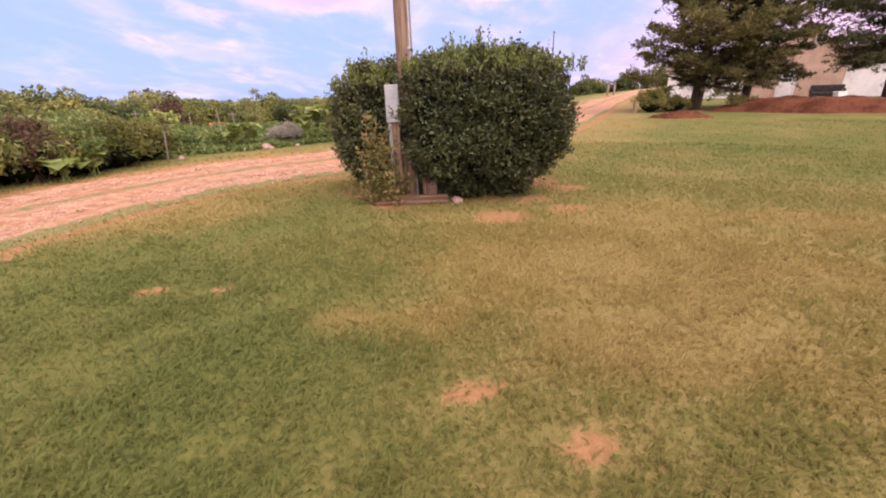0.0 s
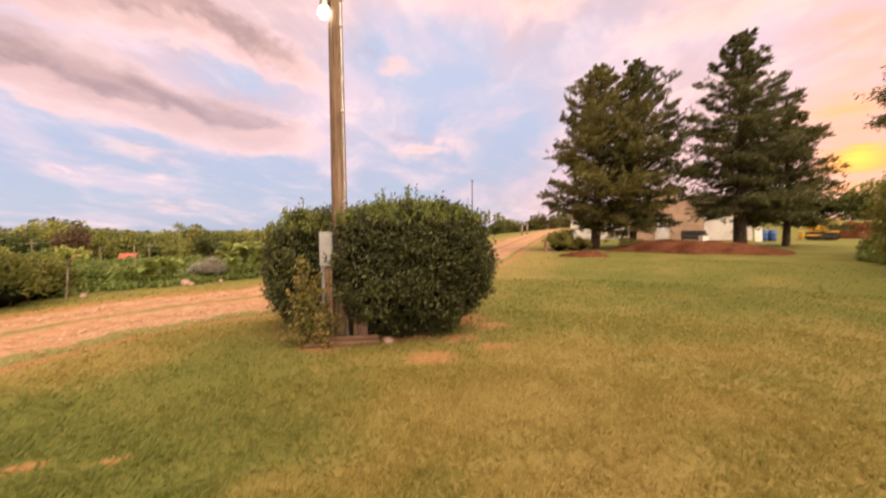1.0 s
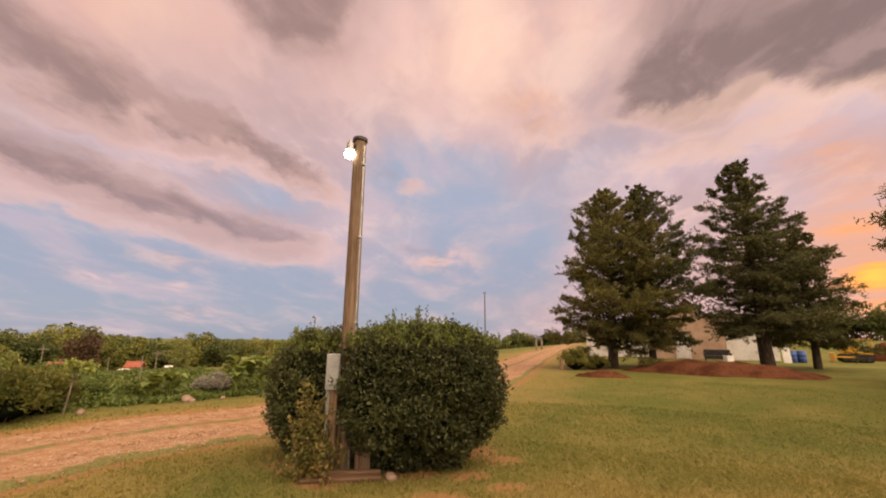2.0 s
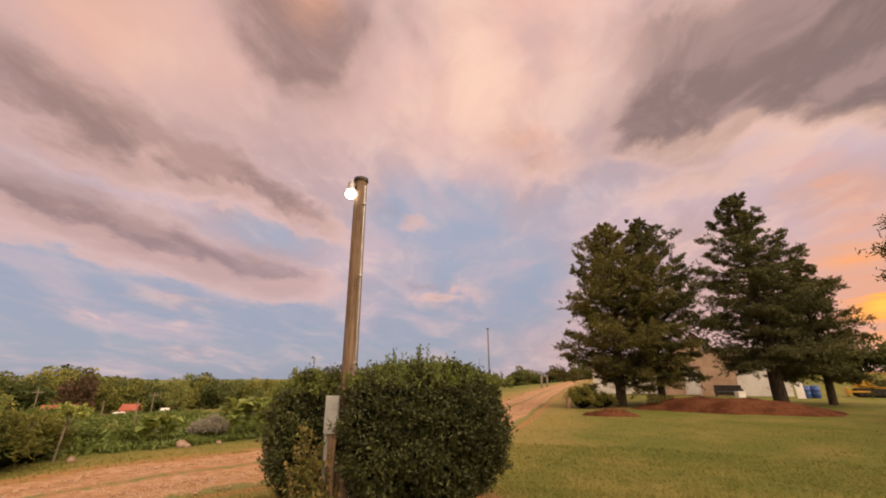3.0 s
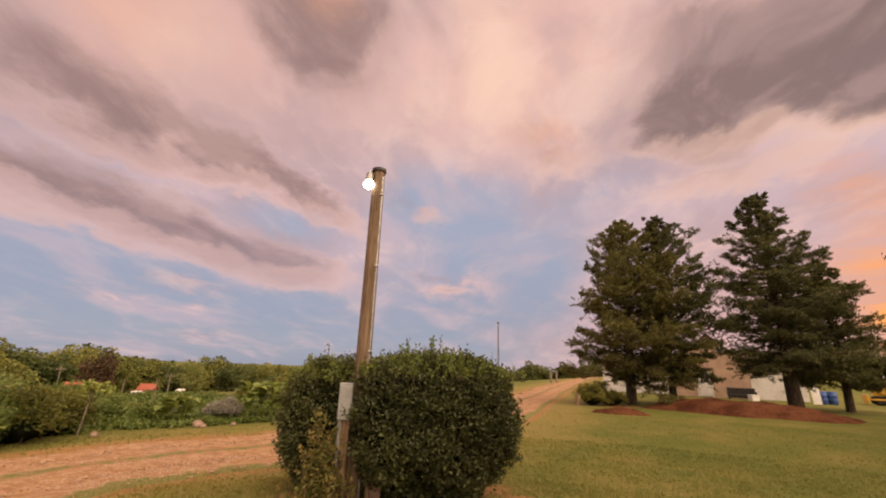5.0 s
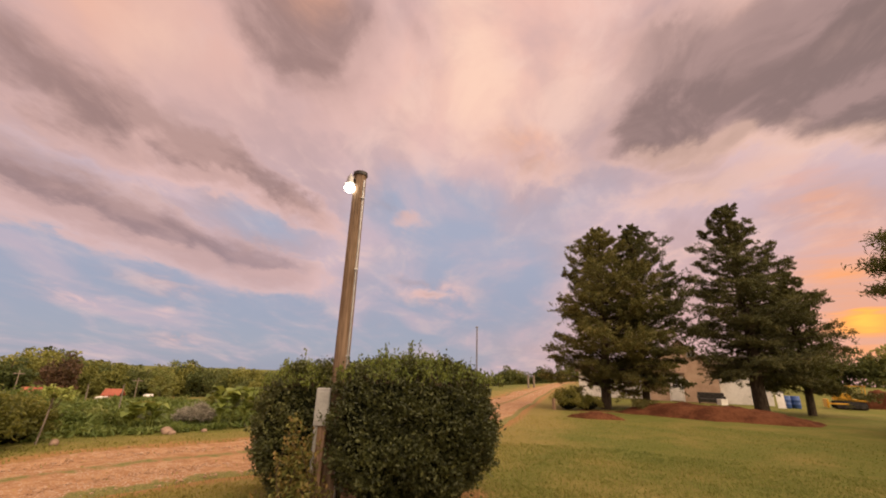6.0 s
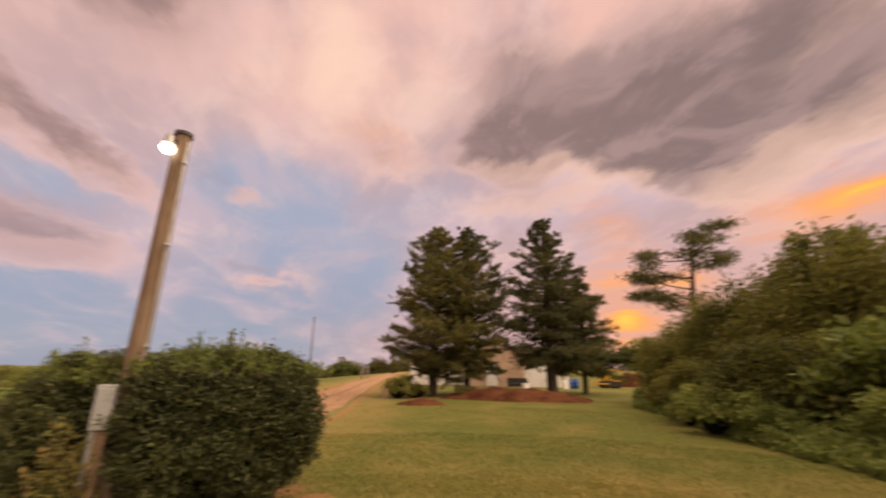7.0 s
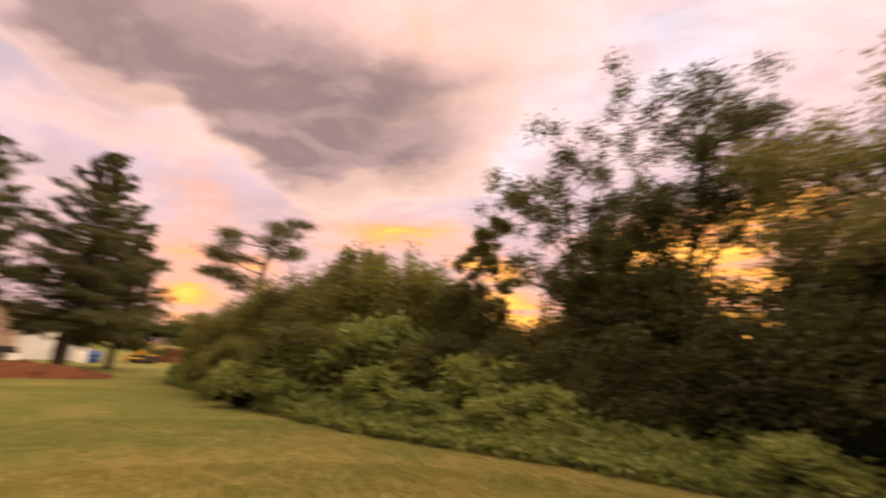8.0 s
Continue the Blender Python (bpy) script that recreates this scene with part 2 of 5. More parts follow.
def leafy(name, tones, rough=0.5, through=0.3, spec=0.35, patch=0.6):
    """Leaves: a tone for each leaf, patches of tone over the plant, light passing through."""
    m, N = material(name)
    rnd = N.add("ShaderNodeNewGeometry").outputs["Random Per Island"]
    per = N.add("ShaderNodeObjectInfo").outputs["Random"]
    co = N.add("ShaderNodeTexCoord").outputs["Object"]
    n = N.noise(co, patch, 3.0)
    f = N.math("ADD", N.math("MULTIPLY", rnd, 0.55), N.math("ADD", N.math("MULTIPLY", n, 0.75), N.math("MULTIPLY", per, 0.60)))
    f = N.math("SUBTRACT", f, 0.46)
    r = N.add("ShaderNodeValToRGB")
    N.put(r.inputs[0], f)
    while len(r.color_ramp.elements) < len(tones):
        r.color_ramp.elements.new(0.5)
    for i, (e, t) in enumerate(zip(r.color_ramp.elements, tones)):
        e.position, e.color = i / (len(tones) - 1), (*t, 1)
    b = N.add("ShaderNodeBsdfPrincipled")
    N.put(b.inputs["Base Color"], r.outputs[0])
    b.inputs["Roughness"].default_value, b.inputs["Specular IOR Level"].default_value = rough, spec
    t = N.add("ShaderNodeBsdfTranslucent")
    N.put(t.inputs[0], N.mix(0.5, r.outputs[0], (0.25, 0.25, 0.04)))
    mx = N.add("ShaderNodeMixShader")
    mx.inputs[0].default_value = through
    N.put(mx.inputs[1], b.outputs[0])
    N.put(mx.inputs[2], t.outputs[0])
    out = N.add("ShaderNodeOutputMaterial")
    N.put(out.inputs[0], mx.outputs[0])
    return m


def ground_material():
    m, N = material("lawn_soil")
    pos = N.add("ShaderNodeNewGeometry").outputs["Position"]
    n1, n2, n3, n4 = N.noise(pos, 0.35, 4.0), N.noise(pos, 2.2, 5.0, 0.65), N.noise(pos, 16.0, 5.0, 0.7), N.noise(pos, 90.0, 3.0, 0.7)
    green = N.mix(N.ramp(n3, 0.35, 0.65), (0.105, 0.118, 0.024), (0.145, 0.150, 0.033))
    straw = N.mix(N.ramp(n3, 0.3, 0.7), (0.205, 0.165, 0.047), (0.26, 0.20, 0.066))
    dry = N.math("ADD", N.math("ADD", N.math("MULTIPLY", n1, 0.6), N.math("MULTIPLY", n2, 0.5)), N.math("MULTIPLY", N.attribute("dry"), 0.7))
    col = N.mix(N.ramp(dry, 0.50, 0.95), green, straw)
    clay = N.mix(N.ramp(n3, 0.35, 0.65), (0.27, 0.145, 0.055), (0.36, 0.205, 0.085))
    bare = N.math("ADD", N.attribute("bare"), N.math("MULTIPLY", N.math("SUBTRACT", n3, 0.5), 0.9))
    col = N.mix(N.ramp(bare, 0.30, 0.62), col, clay)
    col = N.mix(N.ramp(n4, 0.30, 0.75, 0.0, 0.2), col, N.mix(0.6, col, (0.02, 0.02, 0.008)))
    finish(N, col, 0.9, 0.0, N.math("ADD", n3, N.math("MULTIPLY", n4, 0.5)), 0.7, 0.04, 0.1)
    return m


def road_material():
    m, N = material("gravel_clay")
    pos = N.add("ShaderNodeNewGeometry").outputs["Position"]
    n1, n2, n3 = N.noise(pos, 0.5, 4.0), N.noise(pos, 5.0, 5.0, 0.65), N.noise(pos, 40.0, 4.0, 0.7)
    v = N.add("ShaderNodeTexVoronoi")
    N.put(v.inputs["Vector"], pos)
    v.inputs["Scale"].default_value = 26.0
    clay = N.mix(N.ramp(n2, 0.35, 0.65), (0.28, 0.145, 0.070), (0.40, 0.235, 0.125))
    stone = N.mix(N.ramp(n3, 0.4, 0.6), (0.40, 0.29, 0.22), (0.54, 0.43, 0.35))
    f = N.math("MULTIPLY", N.ramp(v.outputs["Distance"], 0.42, 0.25), N.ramp(N.math("ADD", n1, N.math("MULTIPLY", n2, 0.4)), 0.55, 0.8))
    at = N.attribute("verge")
    col = N.mix(f, clay, stone)
    weeds = N.mix(N.ramp(n3, 0.35, 0.65), (0.10, 0.11, 0.035), (0.24, 0.20, 0.075))
    col = N.mix(N.ramp(N.math("ADD", at, N.math("MULTIPLY", N.math("SUBTRACT", n2, 0.5), 1.2)), 0.40, 0.68), col, weeds)
    finish(N, col, 0.9, 0.0, N.math("ADD", n3, N.math("MULTIPLY", v.outputs["Distance"], -0.6)), 0.6, 0.03, 0.1)
    return m


def wood_material(name, a, b, scale=1.0, along="z"):
    m, N = material(name)
    co = N.add("ShaderNodeTexCoord").outputs["Object"]
    grain = lambda k, t: (k * scale, k * scale, t * scale) if along == "z" else (t * scale, k * scale, k * scale)
    g = N.noise(N.vec("MULTIPLY", co, grain(22, 0.9)), 1.6, 6.0, 0.6, 0.3)
    s = N.noise(co, 1.1, 4.0)
    cracks = N.ramp(N.noise(N.vec("MULTIPLY", co, grain(60, 1.1)), 1.0, 3.0), 0.36, 0.30)
    col = N.mix(N.ramp(N.math("ADD", N.math("MULTIPLY", g, 0.7), N.math("MULTIPLY", s, 0.3)), 0.35, 0.65), a, b)
    col = N.mix(cracks, col, (0.03, 0.02, 0.012))
    finish(N, col, 0.85, 0.0, g, 0.5, 0.008, 0.2)
    return m


M_GROUND, M_ROAD = ground_material(), road_material()
M_HOLLY = leafy("holly_leaves", [(0.027, 0.032, 0.012), (0.064, 0.072, 0.024), (0.126, 0.131, 0.042), (0.238, 0.219, 0.079)], 0.45, 0.15, 0.3, 1.6)
M_SHOOT = leafy("young_leaves", [(0.106, 0.146, 0.029), (0.199, 0.239, 0.047), (0.318, 0.332, 0.08)], 0.5, 0.35, 0.3, 2.0)
M_VINE = leafy("turning_leaves", [(0.102, 0.123, 0.029), (0.203, 0.196, 0.051), (0.275, 0.174, 0.051), (0.16, 0.08, 0.041)], 0.55, 0.3, 0.3, 2.5)
M_CEDAR = leafy("cedar_sprays", [(0.049, 0.053, 0.019), (0.089, 0.09, 0.028), (0.143, 0.131, 0.039), (0.215, 0.173, 0.057)], 0.65, 0.15, 0.2, 0.5)
M_SPRUCE = leafy("spruce_sprays", [(0.048, 0.056, 0.027), (0.085, 0.09, 0.039), (0.138, 0.13, 0.048), (0.203, 0.17, 0.065)], 0.65, 0.12, 0.2, 0.5)
M_WOODS = leafy("woodland_leaves", [(0.038, 0.044, 0.011), (0.105, 0.111, 0.022), (0.209, 0.198, 0.041), (0.332, 0.287, 0.072)], 0.5, 0.4, 0.3, 0.8)
M_WEED = leafy("weed_leaves", [(0.061, 0.088, 0.022), (0.122, 0.17, 0.039), (0.196, 0.232, 0.06), (0.293, 0.287, 0.1)], 0.55, 0.35, 0.3, 0.6)
M_BRIGHT = leafy("broad_green_leaves", [(0.126, 0.174, 0.04), (0.238, 0.284, 0.064), (0.397, 0.428, 0.112)], 0.5, 0.4, 0.3, 1.0)
M_THICKET = leafy("shaded_wood_leaves", [(0.046, 0.053, 0.019), (0.109, 0.117, 0.034), (0.208, 0.198, 0.053), (0.321, 0.284, 0.085)], 0.55, 0.25, 0.2, 0.8)
# leaf tones darkened for backlit crowns and deep shade: the shade is in the colour
M_SHADED = leafy("shade_toned_leaves", [(0.022, 0.026, 0.010), (0.05, 0.055, 0.016), (0.085, 0.085, 0.024), (0.13, 0.12, 0.035)], 0.55, 0.22, 0.2, 0.8)
M_GREY = leafy("grey_leaves", [(0.182, 0.169, 0.13), (0.286, 0.26, 0.208), (0.39, 0.351, 0.286)], 0.7, 0.2, 0.2, 1.5)
M_OLIVE = leafy("distant_olive_leaves", [(0.085, 0.099, 0.028), (0.156, 0.166, 0.042), (0.234, 0.227, 0.056), (0.312, 0.284, 0.07)], 0.6, 0.25, 0.2, 0.12)
M_DEEP = leafy("distant_dark_leaves", [(0.051, 0.072, 0.025), (0.099, 0.119, 0.039), (0.16, 0.168, 0.054)], 0.6, 0.2, 0.2, 0.12)
M_RUST = leafy("distant_rust_leaves", [(0.065, 0.042, 0.026), (0.117, 0.065, 0.039), (0.169, 0.098, 0.046)], 0.6, 0.2, 0.2, 0.2)
M_BARK = plain("bark", (0.035, 0.026, 0.018), (0.10, 0.075, 0.052), 3.0, 0.9, 0, 0.8, 0.1, (6, 6, 1))
M_TWIG = plain("twigs", (0.05, 0.036, 0.024), (0.14, 0.10, 0.065), 9.0, 0.85, 0, 0.4, 0.1)
M_DEADWOOD = plain("dead_wood", (0.16, 0.13, 0.10), (0.30, 0.25, 0.20), 5.0, 0.9, 0, 0.5, 0.1)
M_POLE = wood_material("weathered_pole_wood", (0.12, 0.075, 0.045), (0.30, 0.205, 0.135))
M_TIMBER = wood_material("weathered_timber", (0.17, 0.10, 0.06), (0.36, 0.24, 0.16))
M_BEAM = wood_material("weathered_beam_wood", (0.10, 0.055, 0.030), (0.22, 0.135, 0.080), 1.0, "x")
M_STEEL = plain("galvanised_steel", (0.34, 0.33, 0.31), (0.52, 0.50, 0.47), 8.0, 0.45, 0.8, 0.1, 0.5)
M_BOX = plain("painted_grey_steel", (0.34, 0.33, 0.31), (0.46, 0.45, 0.42), 5.0, 0.5, 0.1, 0.1, 0.4)
M_MAST = plain("dull_mast_steel", (0.13, 0.12, 0.12), (0.22, 0.20, 0.20), 2.0, 0.7, 0.2, 0.1, 0.3)
M_DARKMETAL = plain("dark_metal", (0.03, 0.028, 0.026), (0.09, 0.08, 0.07), 8.0, 0.5, 0.6, 0.2, 0.4)
M_CLAY = plain("red_clay", (0.062, 0.022, 0.011), (0.14, 0.056, 0.027), 1.3, 0.95, 0, 1.0, 0.05)
M_GRAVEL = plain("road_gravel", (0.27, 0.155, 0.085), (0.44, 0.30, 0.21), 3.0, 0.9, 0, 0.3, 0.1)
M_STONE = plain("gravel_stone", (0.20, 0.13, 0.09), (0.32, 0.22, 0.16), 3.0, 0.85, 0, 0.3, 0.2)


# ---- mesh helpers ----
def mesh_np(name, verts, faces, mat, attrs=None, smooth=False):
    """A mesh from arrays: verts (n, 3), faces (m, 3 or 4)."""
    verts, faces = np.asarray(verts, np.float32), np.asarray(faces, np.int32)
    me = bpy.data.meshes.new(name)
    k = faces.shape[1]
    me.vertices.add(len(verts))
    me.vertices.foreach_set("co", verts.ravel())
    me.loops.add(len(faces) * k)
    me.loops.foreach_set("vertex_index", faces.ravel())
    me.polygons.add(len(faces))
    me.polygons.foreach_set("loop_start", np.arange(0, len(faces) * k, k, dtype=np.int32))
    me.polygons.foreach_set("use_smooth", np.full(len(faces), smooth))
    for key, values in (attrs or {}).items():
        a = me.attributes.new(key, "FLOAT", "POINT")
        a.data.foreach_set("value", np.asarray(values, np.float32))
    me.update(calc_edges=True)
    me.materials.append(mat)
    return me


def under(name, me, parent, label="", loc=None):
    ob = new(name, me)
    ob.parent = parent
    if loc is not None:
        ob.location = loc
    return tagged(ob, label)


def part(name, bm, mat, parent, label="", smooth=False, loc=None):
    """One mesh object from a bmesh, under a thing or a part."""
    me = bpy.data.meshes.new(name)
    if smooth:
        for f in bm.faces:
            f.smooth = True
    bm.to_mesh(me)
    bm.free()
    me.materials.append(mat)
    return under(name, me, parent, label, loc)


def thing(name, loc, label, category, group="", kind="", turn=0.0):
    ob = new(name)
    ob.empty_display_size = 0.1
    ob.matrix_basis = pose(*loc, 0, 0, turn)
    return tagged(ob, label, category, group, kind)


def box_bm(size, at=(0, 0, 0), bevel=0.0, bm=None):
    bm = bm or bmesh.new()
    r = bmesh.ops.create_cube(bm, size=1.0, matrix=Matrix.Translation(at) @ Matrix.Diagonal((*size, 1)))
    if bevel:
        es = {e for v in r["verts"] for e in v.link_edges}
        bmesh.ops.bevel(bm, geom=list(es), offset=bevel, segments=2, affect="EDGES", profile=0.6)
    return bm


class Tubes:
    """Gathers tapered round limbs into one mesh."""

    def __init__(self):
        self.v, self.f, self.n = [], [], 0

    def add(self, pts, radii, sides=6):
        pts = np.asarray(pts, float)
        up = np.array([0.31, 0.17, 0.93])
        for i, (p, r) in enumerate(zip(pts, radii)):
            d = pts[min(i + 1, len(pts) - 1)] - pts[max(i - 1, 0)]
            d /= np.linalg.norm(d) + 1e-9
            a = np.cross(d, up)
            if np.linalg.norm(a) < 0.15:
                a = np.cross(d, (1, 0, 0))
            a /= np.linalg.norm(a)
            b = np.cross(d, a)
            t = np.arange(sides) * 2 * np.pi / sides
            self.v.append(p + r * (np.cos(t)[:, None] * a + np.sin(t)[:, None] * b))
        k = np.arange(sides)
        for i in range(len(pts) - 1):
            o = self.n + i * sides
            self.f.append(np.stack([o + k, o + (k + 1) % sides, o + sides + (k + 1) % sides, o + sides + k], 1))
        self.n += len(pts) * sides

    def mesh(self, name, mat):
        return mesh_np(name, np.concatenate(self.v), np.concatenate(self.f), mat, smooth=True)


def unit(v):
    return v / (np.linalg.norm(v, axis=-1, keepdims=True) + 1e-9)


def leaf_arrays(rng, centers, length, width, out=None, fold=0.25, droop=0.0):
    """A folded leaf of four corners at each centre; out: the way that it tends to point."""
    n = len(centers)
    d = rng.normal(size=(n, 3))
    if out is not None:
        d = d * 0.75 + out
    d[:, 2] -= droop
    d = unit(d)
    s = unit(np.cross(d, rng.normal(size=(n, 3))))
    up = np.cross(s, d)
    L = (length * rng.uniform(0.65, 1.3, n))[:, None]
    W = (width * rng.uniform(0.7, 1.25, n))[:, None]
    a = centers - d * L * 0.5
    c = centers + d * L * 0.5
    b = centers - d * L * 0.05 + s * W * 0.5 + up * W * fold
    e = centers - d * L * 0.05 - s * W * 0.5 + up * W * fold
    V = np.stack([a, b, c, e], 1).reshape(-1, 3)
    return V, np.arange(n * 4).reshape(n, 4)


def leaf_mesh(name, rng, centers, length, width, mat, **kw):
    V, F = leaf_arrays(rng, centers, length, width, **kw)
    return mesh_np(name, V, F, mat)


def smooth01(a, b, x):
    t = np.clip((np.asarray(x, float) - a) / (b - a), 0, 1)
    return t * t * (3 - 2 * t)


# smooth value noise on arrays
_lat = np.random.RandomState(7).rand(256, 256)


def field(x, y, scale=1.0, octaves=3):
    x, y = np.asarray(x, float) * scale, np.asarray(y, float) * scale
    total, amp, s = 0.0, 1.0, 0.0
    for o in range(octaves):
        i, j = np.floor(x).astype(int), np.floor(y).astype(int)
        u, v = x - i, y - j
        u, v = u * u * (3 - 2 * u), v * v * (3 - 2 * v)
        g = lambda p, q: _lat[p % 256, q % 256]
        total = total + amp * ((g(i, j) * (1 - u) + g(i + 1, j) * u) * (1 - v) + (g(i, j + 1) * (1 - u) + g(i + 1, j + 1) * u) * v)
        s += amp
        x, y, amp = x * 2.03 + 17.7, y * 2.03 + 5.3, amp * 0.5
    return total / s


# ---- the lie of the land ----
ROAD = np.array([(-9.0, -4.0), (-7.3, 1.5), (-6.0, 5.3), (-4.9, 7.6), (-3.6, 8.9), (-2.3, 9.8), (0.6, 12.6), (3.6, 17.0), (7.2, 24.8), (13.0, 37.0), (21.0, 53.0), (31.0, 72.0), (44.0, 96.0), (62.0, 128.0)])
_s = np.linspace(0, len(ROAD) - 1, 260)


def spline(P, s):
    i = np.clip(np.floor(s).astype(int), 0, len(P) - 2)
    t = (s - i)[:, None]
    g = lambda k: P[np.clip(k, 0, len(P) - 1)]
    a, b, c, d = g(i - 1), g(i), g(i + 1), g(i + 2)
    return 0.5 * (2 * b + (c - a) * t + (2 * a - 5 * b + 4 * c - d) * t ** 2 + (3 * b - a - 3 * c + d) * t ** 3)


ROAD_LINE = spline(ROAD, _s)
_tan = np.gradient(ROAD_LINE, axis=0)
ROAD_SIDE = unit(np.stack([-_tan[:, 1], _tan[:, 0]], 1))  # to the left, towards the valley


def from_road(x, y):
    """How far a place lies to the left of the road's middle (negative: to its right)."""
    x, y = np.atleast_1d(np.asarray(x, float)), np.atleast_1d(np.asarray(y, float))
    out = np.empty(x.shape)
    flat_x, flat_y, o = x.ravel(), y.ravel(), out.ravel()
    for k in range(0, len(flat_x), 20000):
        d = np.stack([flat_x[k:k + 20000, None] - ROAD_LINE[:, 0], flat_y[k:k + 20000, None] - ROAD_LINE[:, 1]], 2)
        q = (d ** 2).sum(2)
        j = q.argmin(1)
        side = (d[np.arange(len(j)), j] * ROAD_SIDE[j]).sum(1)
        o[k:k + 20000] = np.where(side >= 0, 1, -1) * np.sqrt(q[np.arange(len(j)), j])
    return o.reshape(x.shape)


def height(x, y):
    x, y = np.asarray(x, float), np.asarray(y, float)
    d = from_road(x, y).reshape(x.shape)
    r = np.hypot(x, y)
    z = -1.6 * smooth01(6, 26, d) - 5.0 * smooth01(20, 105, d) + 1.0 * smooth01(170, 420, d)
    z = z + 1.5 * smooth01(45, 120, r) * smooth01(4, -25, d) + 0.5 * smooth01(40, 95, r) * smooth01(12, -2, d)
    z = z + (field(x, y, 0.09, 3) - 0.5) * 0.35 * smooth01(8, 30, r) + (field(x, y, 0.9, 2) - 0.5) * 0.05
    return z


# bare places and dry grass on the lawn: x, y, radius
SPOTS = [(0.62, 4.72, 0.27), (-1.76, 2.98, 0.10), (-2.28, 3.04, 0.10), (0.11, 1.80, 0.11), (0.55, 1.48, 0.12), (1.45, 5.0, 0.20), (1.7, 6.1, 0.25), (1.1, 5.5, 0.22), (-0.7, 5.4, 0.25), (0.3, 5.9, 0.45), (-1.0, 6.2, 0.4),
         (1.1, 6.7, 0.55), (-4.4, 3.9, 0.25), (14.0, 21.5, 1.2), (12.0, 22.6, 0.9)]
STRAW = [(3.8, 4.1, 0.40), (3.35, 4.45, 0.35), (2.8, 2.88, 0.30), (1.5, 2.15, 0.40), (1.05, 2.2, 0.35), (-3.5, 5.15, 0.7), (-0.2, 2.55, 0.22), (-0.7, 2.5, 0.18), (1.6, 3.6, 0.9), (2.2, 4.6, 0.6), (0.5, 3.3, 0.5)]


def bareness(x, y):
    b = np.zeros(np.shape(x))
    for sx, sy, r in SPOTS:
        b = np.maximum(b, 0.82 * smooth01(r * 1.8, r * 0.3, np.hypot((x - sx) * 0.8, y - sy)))
    d = from_road(x, y).reshape(np.shape(x))
    return np.maximum(b, 0.9 * smooth01(2.6, 1.5, np.abs(d)))


def dryness(x, y):
    """0 lush, 1 straw."""
    d = from_road(x, y).reshape(np.shape(x))
    v = 0.55 * smooth01(5.0, 1.8, np.abs(d)) + 0.38 * smooth01(-3.5, 0.5, x) * smooth01(12, 4, np.hypot(x, y)) + 0.15 * smooth01(-5, 6, x) - 0.05 - 0.28 * smooth01(1.2, -2.5, x) * smooth01(6.0, 2.0, y)
    v = v + (field(x + 40, y, 0.8, 3) - 0.5) * 0.42
    for sx, sy, r in STRAW:
        v = v + 0.42 * smooth01(r * 1.7, r * 0.2, np.hypot((x - sx) * 0.75, y - sy) + (field(x, y, 3.0, 2) - 0.5) * r)
    v = v + 0.6 * smooth01(38, 60, d) * smooth01(120, 95, d) - 0.25 * smooth01(3.5, 6, np.abs(d)) * smooth01(60, 40, d) * (d > 0)
    return np.clip(v, 0, 1)


def build_ground():
    near = np.linspace(-12, 14, 150)
    xs = np.concatenate([-12 - np.cumsum(0.17 * 1.18 ** np.arange(1, 45))[::-1], near, 14 + np.cumsum(0.17 * 1.18 ** np.arange(1, 45))])
    ys = np.concatenate([-4 - np.cumsum(0.17 * 1.18 ** np.arange(1, 45))[::-1], np.linspace(-4, 24, 160), 24 + np.cumsum(0.17 * 1.18 ** np.arange(1, 45))])
    X, Y = np.meshgrid(xs, ys, indexing="ij")
    Z = height(X, Y)
    # the road bed is sunk a little under its own sheet
    Z = Z - 0.06 * smooth01(2.0, 1.4, np.abs(from_road(X, Y)))
    n, m = X.shape
    idx = np.arange(n * m).reshape(n, m)
    F = np.stack([idx[:-1, :-1], idx[1:, :-1], idx[1:, 1:], idx[:-1, 1:]], 2).reshape(-1, 4)
    x, y = X.ravel(), Y.ravel()
    me = mesh_np("ground", np.stack([x, y, Z.ravel()], 1), F, M_GROUND, {"bare": bareness(x, y), "dry": dryness(x, y)}, True)
    tagged(new("ground", me), "mown lawn of green and straw-dry grass with bare clay patches", "ground", kind="structure")


build_ground()


